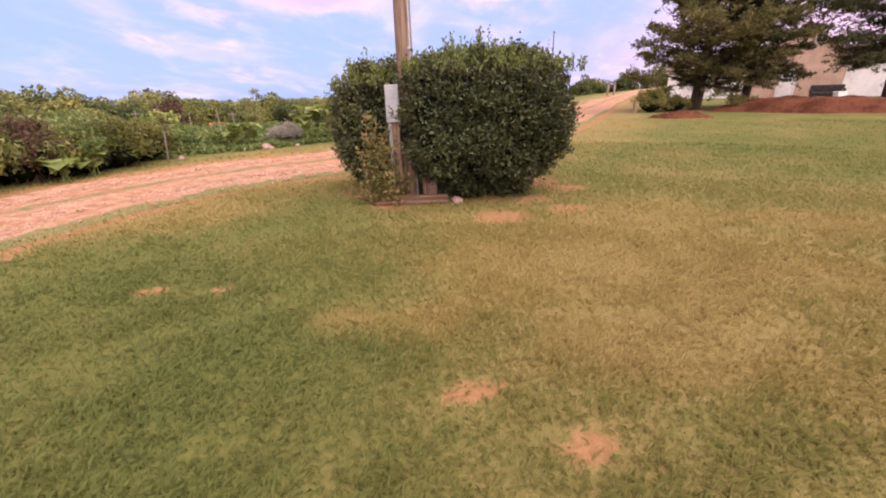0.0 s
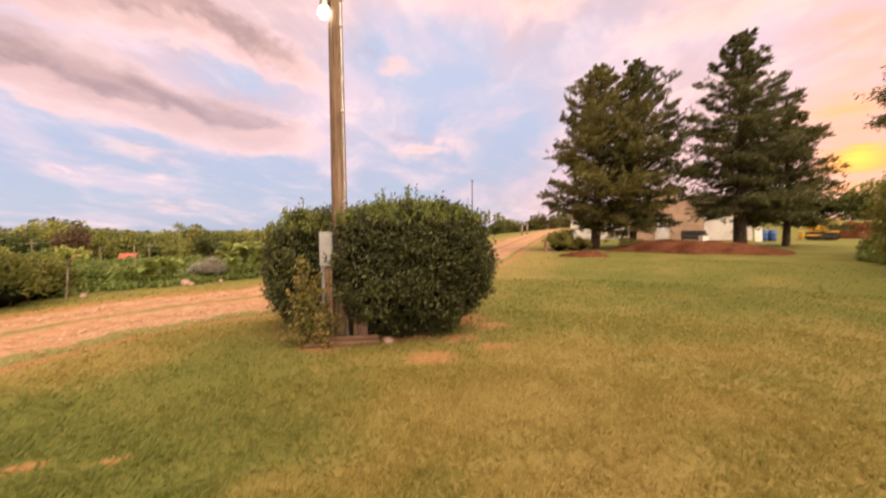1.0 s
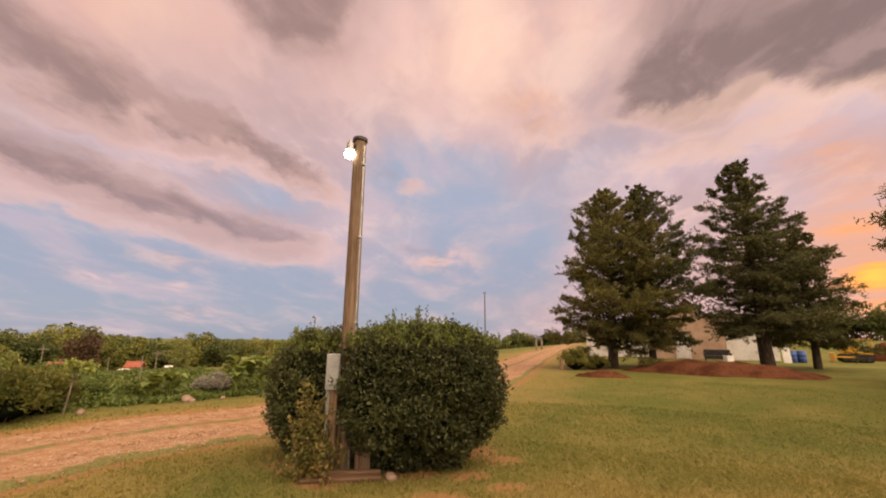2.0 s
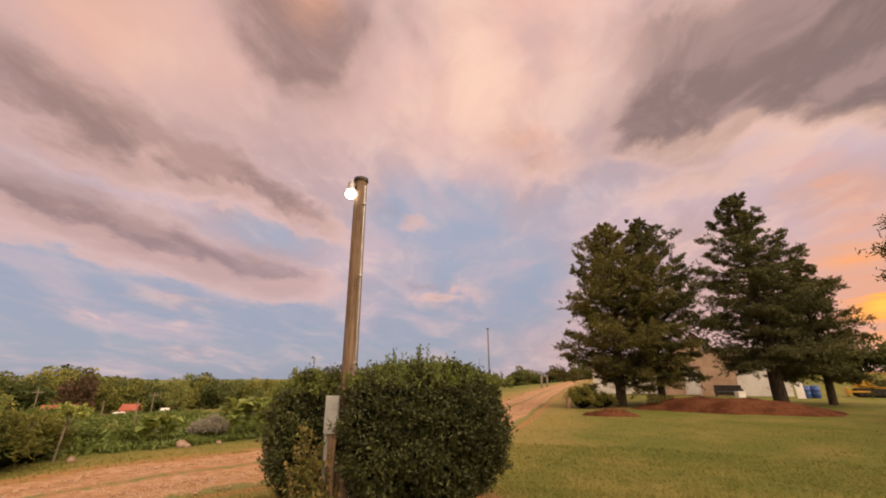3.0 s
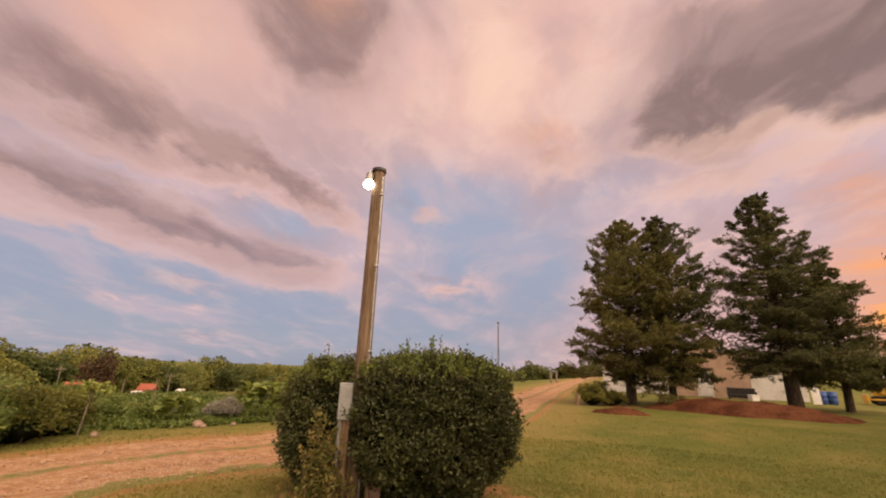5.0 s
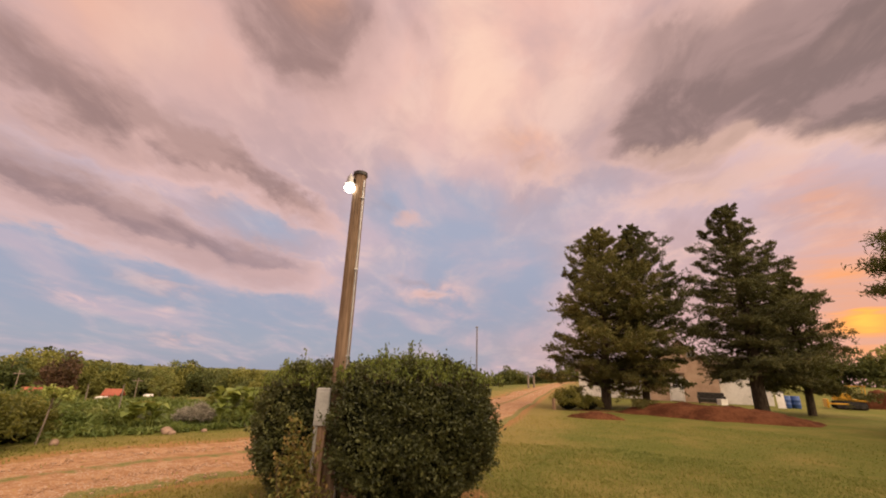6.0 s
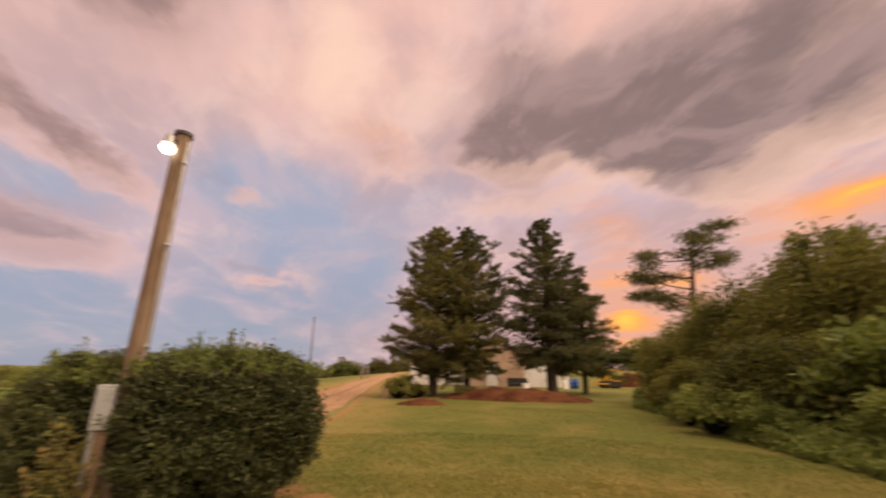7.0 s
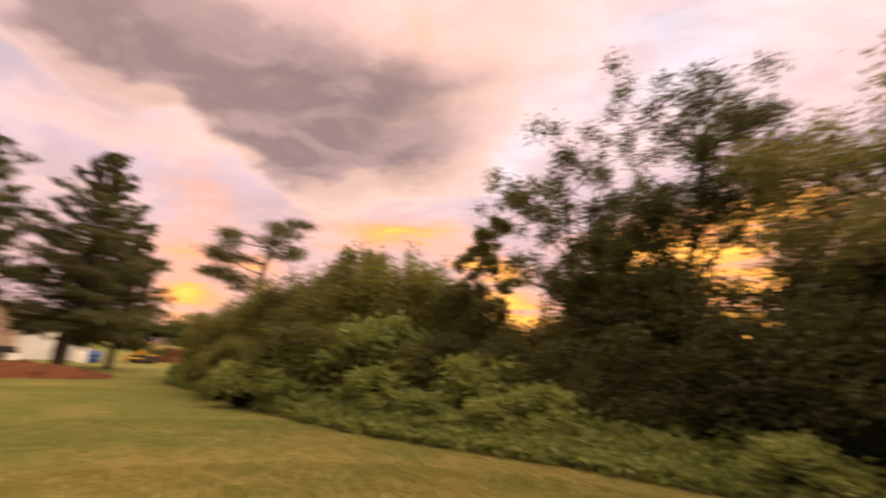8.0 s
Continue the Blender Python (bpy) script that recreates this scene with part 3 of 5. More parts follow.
def build_road():
    across = np.linspace(-1, 1, 29)
    rng = np.random.RandomState(3)
    s = np.linspace(0, len(ROAD) - 1, 700)
    P = spline(ROAD, s)
    T = unit(np.gradient(P, axis=0))
    S = np.stack([-T[:, 1], T[:, 0]], 1)
    half = 1.75 + (field(s * 3, s * 0, 1.0, 3) - 0.5) * 0.5
    V = P[:, None, :] + S[:, None, :] * (across[None, :] * half[:, None])[:, :, None]
    x, y = V[..., 0].ravel(), V[..., 1].ravel()
    a = np.tile(across, len(s))
    ruts = -0.035 * (np.exp(-((np.abs(a) - 0.48) / 0.16) ** 2))
    z = height(x, y) + 0.03 - 0.075 * smooth01(0.8, 1.0, np.abs(a)) + ruts + (field(x, y, 3.0, 3) - 0.5) * 0.03
    idx = np.arange(len(s) * 29).reshape(len(s), 29)
    F = np.stack([idx[:-1, :-1], idx[1:, :-1], idx[1:, 1:], idx[:-1, 1:]], 2).reshape(-1, 4)
    verge = 0.62 * np.exp(-(a / 0.16) ** 2) + smooth01(0.66, 1.0, np.abs(a))
    me = mesh_np("road", np.stack([x, y, z], 1), F, M_ROAD, {"verge": verge}, True)
    tagged(new("road", me), "rutted clay and gravel farm road with a grassy crown", "road", kind="structure")
    # loose gravel
    n = 4500
    k = rng.randint(60, 430, n)
    off = np.where(rng.rand(n) < 0.75, np.sign(rng.randn(n)) * rng.normal(0.5, 0.2, n), rng.uniform(-1, 1, n))
    off = np.clip(off, -1.1, 1.1)
    q = P[k] + S[k] * (off * half[k])[:, None] + rng.normal(size=(n, 2)) * 0.05
    r = rng.gamma(2.2, 0.0045, n) + 0.005
    base = np.array([(1, 0, 0), (-1, 0, 0), (0, 1, 0), (0, -1, 0), (0, 0, 0.7), (0, 0, -0.6)], float)
    tri = np.array([(0, 2, 4), (2, 1, 4), (1, 3, 4), (3, 0, 4), (2, 0, 5), (1, 2, 5), (3, 1, 5), (0, 3, 5)])
    ang = rng.uniform(0, 6.3, n)
    B = base[None] * r[:, None, None] * rng.uniform(0.7, 1.3, (n, 6, 1))
    bx = B[..., 0] * np.cos(ang)[:, None] - B[..., 1] * np.sin(ang)[:, None]
    by = B[..., 0] * np.sin(ang)[:, None] + B[..., 1] * np.cos(ang)[:, None]
    zz = height(q[:, 0], q[:, 1]) + 0.012
    V = np.stack([bx + q[:, :1], by + q[:, 1:], B[..., 2] + zz[:, None]], 2).reshape(-1, 3)
    F = (tri[None] + (np.arange(n) * 6)[:, None, None]).reshape(-1, 3)
    tagged(new("gravel", mesh_np("gravel", V, F, M_GRAVEL)), "pale loose gravel scattered over the clay road", "gravel", kind="stuff")


build_road()


def build_grass():
    rng = np.random.RandomState(11)
    xs, ys, hs = [], [], []
    # rings about the lawn's middle: inner radius, outer radius, blades a square metre, blade height
    for r0, r1, dens, tall in ((0.0, 2.6, 4600, 0.048), (2.6, 4.5, 2400, 0.052), (4.5, 7.5, 1000, 0.055), (7.5, 12, 480, 0.05), (12, 20, 90, 0.045)):
        a0, a1 = -math.pi, math.pi
        n = int(dens * 0.5 * (a1 - a0) * (r1 ** 2 - r0 ** 2))
        r = np.sqrt(rng.uniform(r0 ** 2, r1 ** 2, n))
        a = rng.uniform(a0, a1, n)
        xs.append(r * np.sin(a))
        ys.append(r * np.cos(a))
        hs.append(np.full(n, tall) * rng.uniform(0.45, 1.35, n))
    x, y, h = np.concatenate(xs), np.concatenate(ys), np.concatenate(hs)
    keep = rng.rand(len(x)) > 1.08 * bareness(x, y)
    tuft = field(x, y, 4.0, 2)
    keep &= rng.rand(len(x)) < 0.70 + 0.40 * tuft
    x, y, h, tuft = x[keep], y[keep], h[keep], tuft[keep]
    h = h * (0.7 + 0.6 * tuft)
    z = height(x, y) - 0.008
    n = len(x)
    ang, lean = rng.uniform(0, 6.3, n), rng.uniform(0.2, 1.1, n)
    w = 0.0020 + 0.0016 * np.hypot(x, y) ** 0.75 * rng.uniform(0.6, 1.3, n)
    w = np.minimum(w, 0.018)
    dx, dy = np.cos(ang), np.sin(ang)
    px, py = -dy * w, dx * w
    a = np.stack([x - px, y - py, z], 1)
    b = np.stack([x + px, y + py, z], 1)
    c = np.stack([x + dx * h * lean * 0.35 + px * 0.7, y + dy * h * lean * 0.35 + py * 0.7, z + h * 0.6], 1)
    e = np.stack([x + dx * h * lean, y + dy * h * lean, z + h * (1.0 - 0.3 * lean)], 1)
    V = np.stack([a, b, c, e], 1).reshape(-1, 3)
    o = np.arange(n)[:, None] * 4
    F = np.concatenate([o + np.array([0, 1, 2]), o + np.array([0, 2, 3])], 1).reshape(-1, 3)
    me = mesh_np("grass", V, F, M_LAWN, {"dry": np.repeat(dryness(x, y), 4)})
    tagged(new("grass", me), "short mown grass, green with straw-coloured dry blades", "grass", kind="stuff")


def lawn_blades():
    m, N = material("lawn_blades")
    rnd = N.add("ShaderNodeNewGeometry").outputs["Random Per Island"]
    pos = N.add("ShaderNodeNewGeometry").outputs["Position"]
    n1 = N.noise(pos, 0.35, 4.0)
    f = N.math("ADD", N.math("ADD", N.math("MULTIPLY", rnd, 0.13), N.math("MULTIPLY", N.attribute("dry"), 0.62)), N.math("MULTIPLY", n1, 0.4))
    r = N.add("ShaderNodeValToRGB")
    N.put(r.inputs[0], N.math("SUBTRACT", f, 0.02))
    els = r.color_ramp.elements
    els.new(0.4), els.new(0.7)
    for e, p, c in zip(els, (0.0, 0.35, 0.65, 1.0), ((0.100, 0.150, 0.040), (0.225, 0.238, 0.060), (0.335, 0.275, 0.075), (0.45, 0.350, 0.125))):
        e.position, e.color = p, (*c, 1)
    b = N.add("ShaderNodeBsdfPrincipled")
    N.put(b.inputs["Base Color"], r.outputs[0])
    b.inputs["Roughness"].default_value, b.inputs["Specular IOR Level"].default_value = 0.65, 0.15
    t = N.add("ShaderNodeBsdfTranslucent")
    N.put(t.inputs[0], r.outputs[0])
    mx = N.add("ShaderNodeMixShader")
    mx.inputs[0].default_value = 0.5
    N.put(mx.inputs[1], b.outputs[0])
    N.put(mx.inputs[2], t.outputs[0])
    N.put(N.add("ShaderNodeOutputMaterial").inputs[0], mx.outputs[0])
    return m


M_LAWN = lawn_blades()
build_grass()


# ---- the pole and its bushes ----
def hz(x, y):
    return float(height(np.array([x]), np.array([y]))[0])


def build_pole():
    x, y = -0.48, 5.88
    pole = thing("utility_pole", (x, y, hz(x, y) - 0.05), "weathered round wooden yard pole with a lit lamp", "pole")
    t = Tubes()
    t.add([(0, 0, 0), (0.002, 0, 1.2), (0.006, 0, 2.6), (0.008, 0, 4.62)], [0.112, 0.106, 0.101, 0.092], 24)
    under("shaft", t.mesh("shaft", M_POLE), pole)
    bm = bmesh.new()
    bmesh.ops.create_cone(bm, cap_ends=True, segments=28, radius1=0.112, radius2=0.108, depth=0.05, matrix=Matrix.Translation((0.008, 0, 4.62)))
    bmesh.ops.create_cone(bm, cap_ends=True, segments=28, radius1=0.108, radius2=0.03, depth=0.02, matrix=Matrix.Translation((0.008, 0, 4.655)))
    part("cap", bm, M_DARKMETAL, pole, "dark metal pole cap")
    t = Tubes()
    t.add([(0.085, -0.075, 0.02), (0.082, -0.072, 2.3), (0.078, -0.068, 4.5)], [0.016] * 3, 10)
    under("conduit", t.mesh("conduit", M_STEEL), pole, "thin grey conduit running up the pole")
    for z in (0.5, 1.9, 3.1, 4.2):
        part("conduit_strap", box_bm((0.05, 0.03, 0.025), (0.082, -0.086, z), 0.005), M_STEEL, pole)
    lamp = thing("yard_light", (x - 0.125, y - 0.10, hz(x, y) + 4.29), "glowing yard light with a clear globe on a pole", "lamp")
    t = Tubes()
    t.add([(0.10, 0.06, 0.12), (0.05, 0.03, 0.16), (0, 0, 0.14)], [0.018] * 3, 8)
    under("bracket", t.mesh("bracket", M_DARKMETAL), lamp)
    bm = bmesh.new()
    bmesh.ops.create_cone(bm, cap_ends=True, segments=20, radius1=0.062, radius2=0.045, depth=0.11, matrix=Matrix.Translation((0, 0, 0.125)))
    bmesh.ops.create_cone(bm, cap_ends=True, segments=12, radius1=0.024, radius2=0.018, depth=0.05, matrix=Matrix.Translation((0, 0, 0.2)))
    bmesh.ops.create_cone(bm, cap_ends=True, segments=20, radius1=0.080, radius2=0.064, depth=0.02, matrix=Matrix.Translation((0, 0, 0.065)))
    part("housing", bm, M_STEEL, lamp, "grey lamp housing with a photocell on top")
    bm = bmesh.new()
    bmesh.ops.create_uvsphere(bm, u_segments=20, v_segments=12, radius=0.082)
    for v in bm.verts:
        v.co.z = v.co.z * (0.95 if v.co.z < 0 else 0.6)
        if v.co.z < 0:
            v.co.xy *= 1.0 - 0.25 * (v.co.z / 0.082) ** 2
    m, N = material("lit_globe")
    e = N.add("ShaderNodeEmission")
    e.inputs[0].default_value, e.inputs[1].default_value = (1.0, 0.93, 0.78, 1), 9.0
    N.put(N.add("ShaderNodeOutputMaterial").inputs[0], e.outputs[0])
    part("globe", bm, m, lamp, "brightly lit white globe", True)


build_pole()


def electrical_box():
    x, y = -0.635, 5.64
    ob = thing("meter_pedestal", (x, y, hz(x, y) - 0.04), "pale grey metal meter pedestal half hidden by the bushes", "electrical box")
    part("post", box_bm((0.10, 0.10, 1.04), (0.02, 0.02, 0.52), 0.006), M_TIMBER, ob, "weathered wooden post")
    part("body", box_bm((0.17, 0.13, 0.44), (0.0, 0, 1.26), 0.012), M_BOX, ob)
    part("cover", box_bm((0.145, 0.012, 0.34), (0.0, -0.072, 1.27), 0.005), M_BOX, ob, "raised grey cover plate")
    bm = bmesh.new()
    bmesh.ops.create_cone(bm, cap_ends=True, segments=8, radius1=0.011, radius2=0.009, depth=0.03, matrix=pose(0, -0.09, 1.14, 90))
    part("latch", bm, M_DARKMETAL, ob)
    t = Tubes()
    t.add([(-0.05, -0.02, 0.0), (-0.05, -0.02, 1.05)], [0.025, 0.025], 10)
    under("conduit", t.mesh("riser", M_BOX), ob)


electrical_box()


def timbers():
    for i, (x, y, z, L, turn) in enumerate(((-0.45, 5.40, 0.045, 0.95, 3), (-0.36, 5.47, 0.10, 0.75, 1))):
        ob = thing("landscape_timber", (x, y, hz(x, y) - 0.02 + z), "weathered brown landscape timber lying at the bush's foot", "timber", "edging timbers", turn=turn)
        bm = box_bm((L, 0.08, 0.06), (0, 0, 0), 0.02)
        for v in bm.verts:
            v.co.z += 0.006 * math.sin(v.co.x * 9 + i)
        part("beam", bm, M_BEAM, ob)
    ob = thing("wooden_stub", (-0.22, 5.72, hz(-0.2, 5.7) - 0.03), "short weathered plank standing beside the pole", "post")
    part("plank", box_bm((0.19, 0.05, 0.42), (0, 0, 0.21), 0.008), M_TIMBER, ob)
    ob = thing("stone", (0.12, 5.42, hz(0.1, 5.4) + 0.03), "pale rough field stone under the holly bush", "stone")
    bm = bmesh.new()
    bmesh.ops.create_icosphere(bm, subdivisions=3, radius=0.075)
    for v in bm.verts:
        v.co *= 1 + 0.5 * (noise.noise(v.co * 9) + 0.3 * noise.noise(v.co * 30))
        v.co.z *= 0.8
    part("rock", bm, M_STONE, ob, "", True)


timbers()


def hedge_body(rng, size, n, power=4.0, taper=0.55, lump=0.16):
    """Places for leaves on the skin and in the outer depth of a clipped bush."""
    u = unit(rng.normal(size=(n * 2, 3)))
    sx, sy, sz = size
    k = (np.abs(u[:, 0]) ** power + np.abs(u[:, 1]) ** power + np.abs(u[:, 2]) ** power) ** (-1 / power)
    p = u * k[:, None]
    bump = field(p[:, 0] * 3 + p[:, 2] * 2.3 + 9, p[:, 1] * 3 + p[:, 2] * 1.7 + 4, 1.3, 3) - 0.5
    depth = 1 - np.abs(rng.normal(0, 0.085, len(p))) + bump * lump * 2
    q = p * depth[:, None] * np.array([sx, sy, sz]) / 2
    low = (q[:, 2] + sz / 2) / sz
    f = 1 - taper * (1 - smooth01(-0.05, 0.55, low)) ** 1.3
    q[:, :2] *= f[:, None]
    q[:, 2] += sz / 2
    dome = 1 - np.clip((2 * q[:, 0] / sx) ** 2 + (2 * q[:, 1] / sy) ** 2, 0, 2) / 2
    q[:, 2] *= 0.94 + 0.08 * dome
    # gather the leaves into tufts, with dark gaps between
    k = max(n // 34, 1)
    pick = rng.randint(0, k, n)
    tuft = q[:k][pick] + rng.normal(0, 0.05, (n, 3))
    q = np.where(rng.rand(n, 1) < 0.8, tuft, q[:n])
    return q, unit(p[:k][pick])


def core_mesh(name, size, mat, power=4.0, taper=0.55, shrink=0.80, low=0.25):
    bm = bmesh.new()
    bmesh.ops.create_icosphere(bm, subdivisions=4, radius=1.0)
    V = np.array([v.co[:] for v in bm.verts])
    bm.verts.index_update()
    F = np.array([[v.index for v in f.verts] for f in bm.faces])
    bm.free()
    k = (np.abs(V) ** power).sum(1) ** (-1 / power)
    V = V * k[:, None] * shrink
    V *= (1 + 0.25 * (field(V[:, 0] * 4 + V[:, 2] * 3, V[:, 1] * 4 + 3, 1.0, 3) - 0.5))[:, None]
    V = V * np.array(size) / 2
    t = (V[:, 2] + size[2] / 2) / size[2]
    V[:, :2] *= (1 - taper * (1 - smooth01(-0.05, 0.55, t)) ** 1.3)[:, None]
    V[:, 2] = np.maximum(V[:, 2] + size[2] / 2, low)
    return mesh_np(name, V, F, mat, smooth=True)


# near-black colour for an added core: stands for the shade deep among the leaves
M_CORE_SHADE = plain("painted_core_shade", (0.006, 0.008, 0.004), (0.02, 0.022, 0.010), 14.0, 0.95, 0, 0.8, 0.0)


def stems(rng, n, spread, tall, mat=M_TWIG):
    t = Tubes()
    for i in range(n):
        a, r = rng.uniform(0, 6.3), rng.uniform(0.05, 0.4)
        b = np.array([math.cos(a) * r * spread[0] * 0.4, math.sin(a) * r * spread[1] * 0.4, -0.03])
        e = np.array([b[0] * 2.2 + rng.normal(0, 0.1), b[1] * 2.2 + rng.normal(0, 0.1), tall * rng.uniform(0.4, 0.7)])
        mid = (b + e) / 2 + rng.normal(0, 0.06, 3)
        t.add([b, mid, e], [0.02, 0.015, 0.006], 6)
    return t


def holly(name, loc, size, n, seed, label, turn=0.0, power=4.0, taper=0.5, lump=0.22, shoots=260, leaf=(0.056, 0.032)):
    rng = np.random.RandomState(seed)
    ob = thing(name, loc, label, "bush", turn=turn)
    under("inner_growth", core_mesh("inner_growth", size, M_CORE_SHADE, power, taper), ob)
    q, out = hedge_body(rng, size, n, power, taper, lump)
    under("foliage", leaf_mesh("foliage", rng, q, leaf[0], leaf[1], M_HOLLY, out=out * 0.7 + np.array([0, 0, 0.25])), ob)
    # young upright shoots on the crown
    t, c = Tubes(), []
    for i in range(shoots):
        x, y = np.clip(rng.normal(0, 0.28, 2), -0.46, 0.46) * np.array(size[:2])
        edge = max(abs(x) / size[0], abs(y) / size[1]) * 2
        z0 = size[2] * (0.99 - 0.08 * edge ** 2)
        L = (rng.gamma(3, 0.034) + 0.03) * (1.25 - 0.8 * edge)
        e = np.array([x + rng.normal(0, 0.04), y + rng.normal(0, 0.04), z0 + L])
        b = np.array([x, y, z0 - 0.08])
        t.add([b, e], [0.004, 0.002], 4)
        for s in np.linspace(0.35, 1.02, 5 + int(L * 30)):
            c.append(b + (e - b) * s + rng.normal(0, 0.014, 3))
    tagged(under("shoot_growth", t.mesh("shoot_growth", M_TWIG), ob), kind="stuff")
    c = np.array(c)
    under("young_growth", leaf_mesh("young_growth", rng, c, 0.06, 0.028, M_SHOOT, out=np.tile((0, 0, 0.8), (len(c), 1))), ob, "light green young growth")
    under("stems", stems(rng, 16, size, size[2]).mesh("stems", M_TWIG), ob)
    return ob


holly("holly_bush", (0.48, 6.30, hz(0.6, 6.4)), (2.26, 2.1, 1.76), 62000, 5, "large clipped dark green holly bush beside the pole", 10, 5.0, 0.42, shoots=700)
holly("holly_bush", (-0.95, 6.55, hz(-1, 6.5)), (1.26, 1.3, 1.62), 24000, 6, "smaller loose dark green holly bush behind the pole", 0, 2.8, 0.45, 0.4, 260)


def vine():
    rng = np.random.RandomState(8)
    ob = thing("creeper", (-0.84, 5.52, hz(-0.8, 5.5)), "yellowing creeper climbing by the pole's foot", "creeper")
    t, c = Tubes(), []
    for i in range(30):
        a = rng.uniform(0, 6.3)
        b = np.array([rng.normal(0.06, 0.10), rng.normal(0, 0.08), -0.02])
        h = rng.uniform(0.25, 1.18)
        e = b + np.array([rng.normal(0.02, 0.14), rng.normal(0, 0.08), h])
        m = (b + e) / 2 + np.array([rng.normal(0, 0.06), -0.05, 0])
        t.add([b, m, e], [0.006, 0.005, 0.002], 5)
        for s in np.linspace(0.05, 1, int(26 * h) + 4):
            p = b * (1 - s) ** 2 + 2 * m * s * (1 - s) + e * s * s
            c.extend(p + rng.normal(0, 0.045, (4, 3)))
    tagged(under("stems", t.mesh("stems", M_TWIG), ob), kind="stuff")
    under("foliage", leaf_mesh("foliage", rng, np.array(c), 0.06, 0.035, M_VINE, droop=0.4), ob)


vine()


# ---- conifers and the house yard ----
def conifer(name, loc, tall, wide, seed, mat, label, bare=0.10, profile="cedar", turn=0.0, trunk=0.3, dens=1.0):
    rng = np.random.RandomState(seed)
    ob = thing(name, loc, label, "tree", turn=turn)
    t = Tubes()
    zs = np.linspace(0, 1, 9)
    bend = np.cumsum(rng.normal(0, 0.012 * tall, (9, 2)), 0) * 0.35
    axis = np.stack([bend[:, 0], bend[:, 1], zs * tall], 1)
    t.add(axis, trunk * (1 - zs) ** 0.85 + 0.02, 12)
    at = lambda f: np.array([np.interp(f, zs, axis[:, k]) for k in range(3)])
    limbs, cen, out = Tubes(), [], []
    n = int(tall * 13.5)
    for i in range(n):
        f = bare + (1 - bare) * (i + rng.rand()) / n
        g = (f - bare) / (1 - bare)
        if profile == "cedar":
            r = wide * (0.88 + 0.22 * math.sin(math.pi * min(1, 0.2 + g * 0.9))) * (1 - g ** 2.3) ** 0.9 + 0.1
            rise = 0.05 + 0.75 * g
        else:
            r = wide * (1 - g) ** 0.80 * (0.72 + 0.28 * smooth01(0.0, 0.16, g)) + 0.12
            rise = -0.06 + 0.70 * g ** 1.4
        r *= rng.uniform(0.40, 1.28)
        if rng.rand() < 0.10:
            r *= 1.22
        a = i * 2.39996 + rng.normal(0, 0.35)
        d = np.array([math.cos(a), math.sin(a), rise + rng.normal(0, 0.14)])
        side = np.array([-math.sin(a), math.cos(a), 0.0])
        b = at(f)
        sag = -0.18 * r * (1 - g) ** 3
        m = b + d * r * 0.55 + np.array([0, 0, 0.03 * r])
        e = b + d * r + np.array([0, 0, (0.10 if profile == "cedar" else 0.14) * r + sag])
        limbs.add([b, m, e], [0.012 + 0.016 * r, 0.010 + 0.007 * r, 0.004], 5)
        # sprays of foliage on twigs that leave the limb to both sides and hang a little
        for k in range(int((4 + 5.0 * r) * dens * (1.35 - 0.5 * g))):
            s = rng.beta(1.9, 1.1) * 0.88 + 0.12
            p = b + (e - b) * s
            w = (0.10 + 0.34 * r * math.sin(math.pi * min(0.9, s)) ** 0.7) * rng.uniform(0.4, 1.2)
            tip = p + side * w * rng.choice((-1, 1)) + unit(d) * w * 0.6 + np.array([0, 0, w * rng.normal(0.10 if profile == "cedar" else -0.10, 0.38)])
            q = rng.rand(38)[:, None]
            cen.append(p + (tip - p) * q + rng.normal(size=(38, 3)) * (0.035 + 0.04 * r * (1 - q)) * np.array([1, 1, 0.75]))
            out.append(np.tile(unit(tip - p) * 0.9 + np.array([0, 0, 0.30]), (38, 1)))
    cen, out = np.concatenate(cen), np.concatenate(out)
    under("trunk", t.mesh("trunk", M_BARK), ob)
    under("limb_growth", limbs.mesh("limb_growth", M_BARK), ob)
    under("crown", leaf_mesh("crown", rng, cen, 0.22, 0.05, mat, out=out, fold=0.5), ob)
    return ob


def polar(az, dist, lift=0.0):
    x, y = dist * math.sin(radians(az)), dist * math.cos(radians(az))
    return (x, y, hz(x, y) + lift)


conifer("cedar_tree", polar(29.5, 27.5), 11.0, 2.95, 21, M_CEDAR, "tall dark red cedar with ragged dense limbs", 0.105, "cedar", trunk=0.28, dens=0.80)
conifer("cedar_tree", polar(33.9, 29.0), 11.6, 2.65, 22, M_CEDAR, "tall open red cedar with an uneven crown", 0.12, "cedar", trunk=0.20, dens=0.66)
conifer("spruce_tree", polar(45.0, 31.0), 12.7, 3.9, 23, M_SPRUCE, "tall pointed dark spruce with a thick bare trunk", 0.15, "spruce", trunk=0.36, dens=0.82)
conifer("cedar_tree", polar(48.9, 33.5), 8.4, 2.3, 24, M_CEDAR, "lower bushy cedar beside the spruce", 0.14, "cedar", trunk=0.2, dens=0.7)


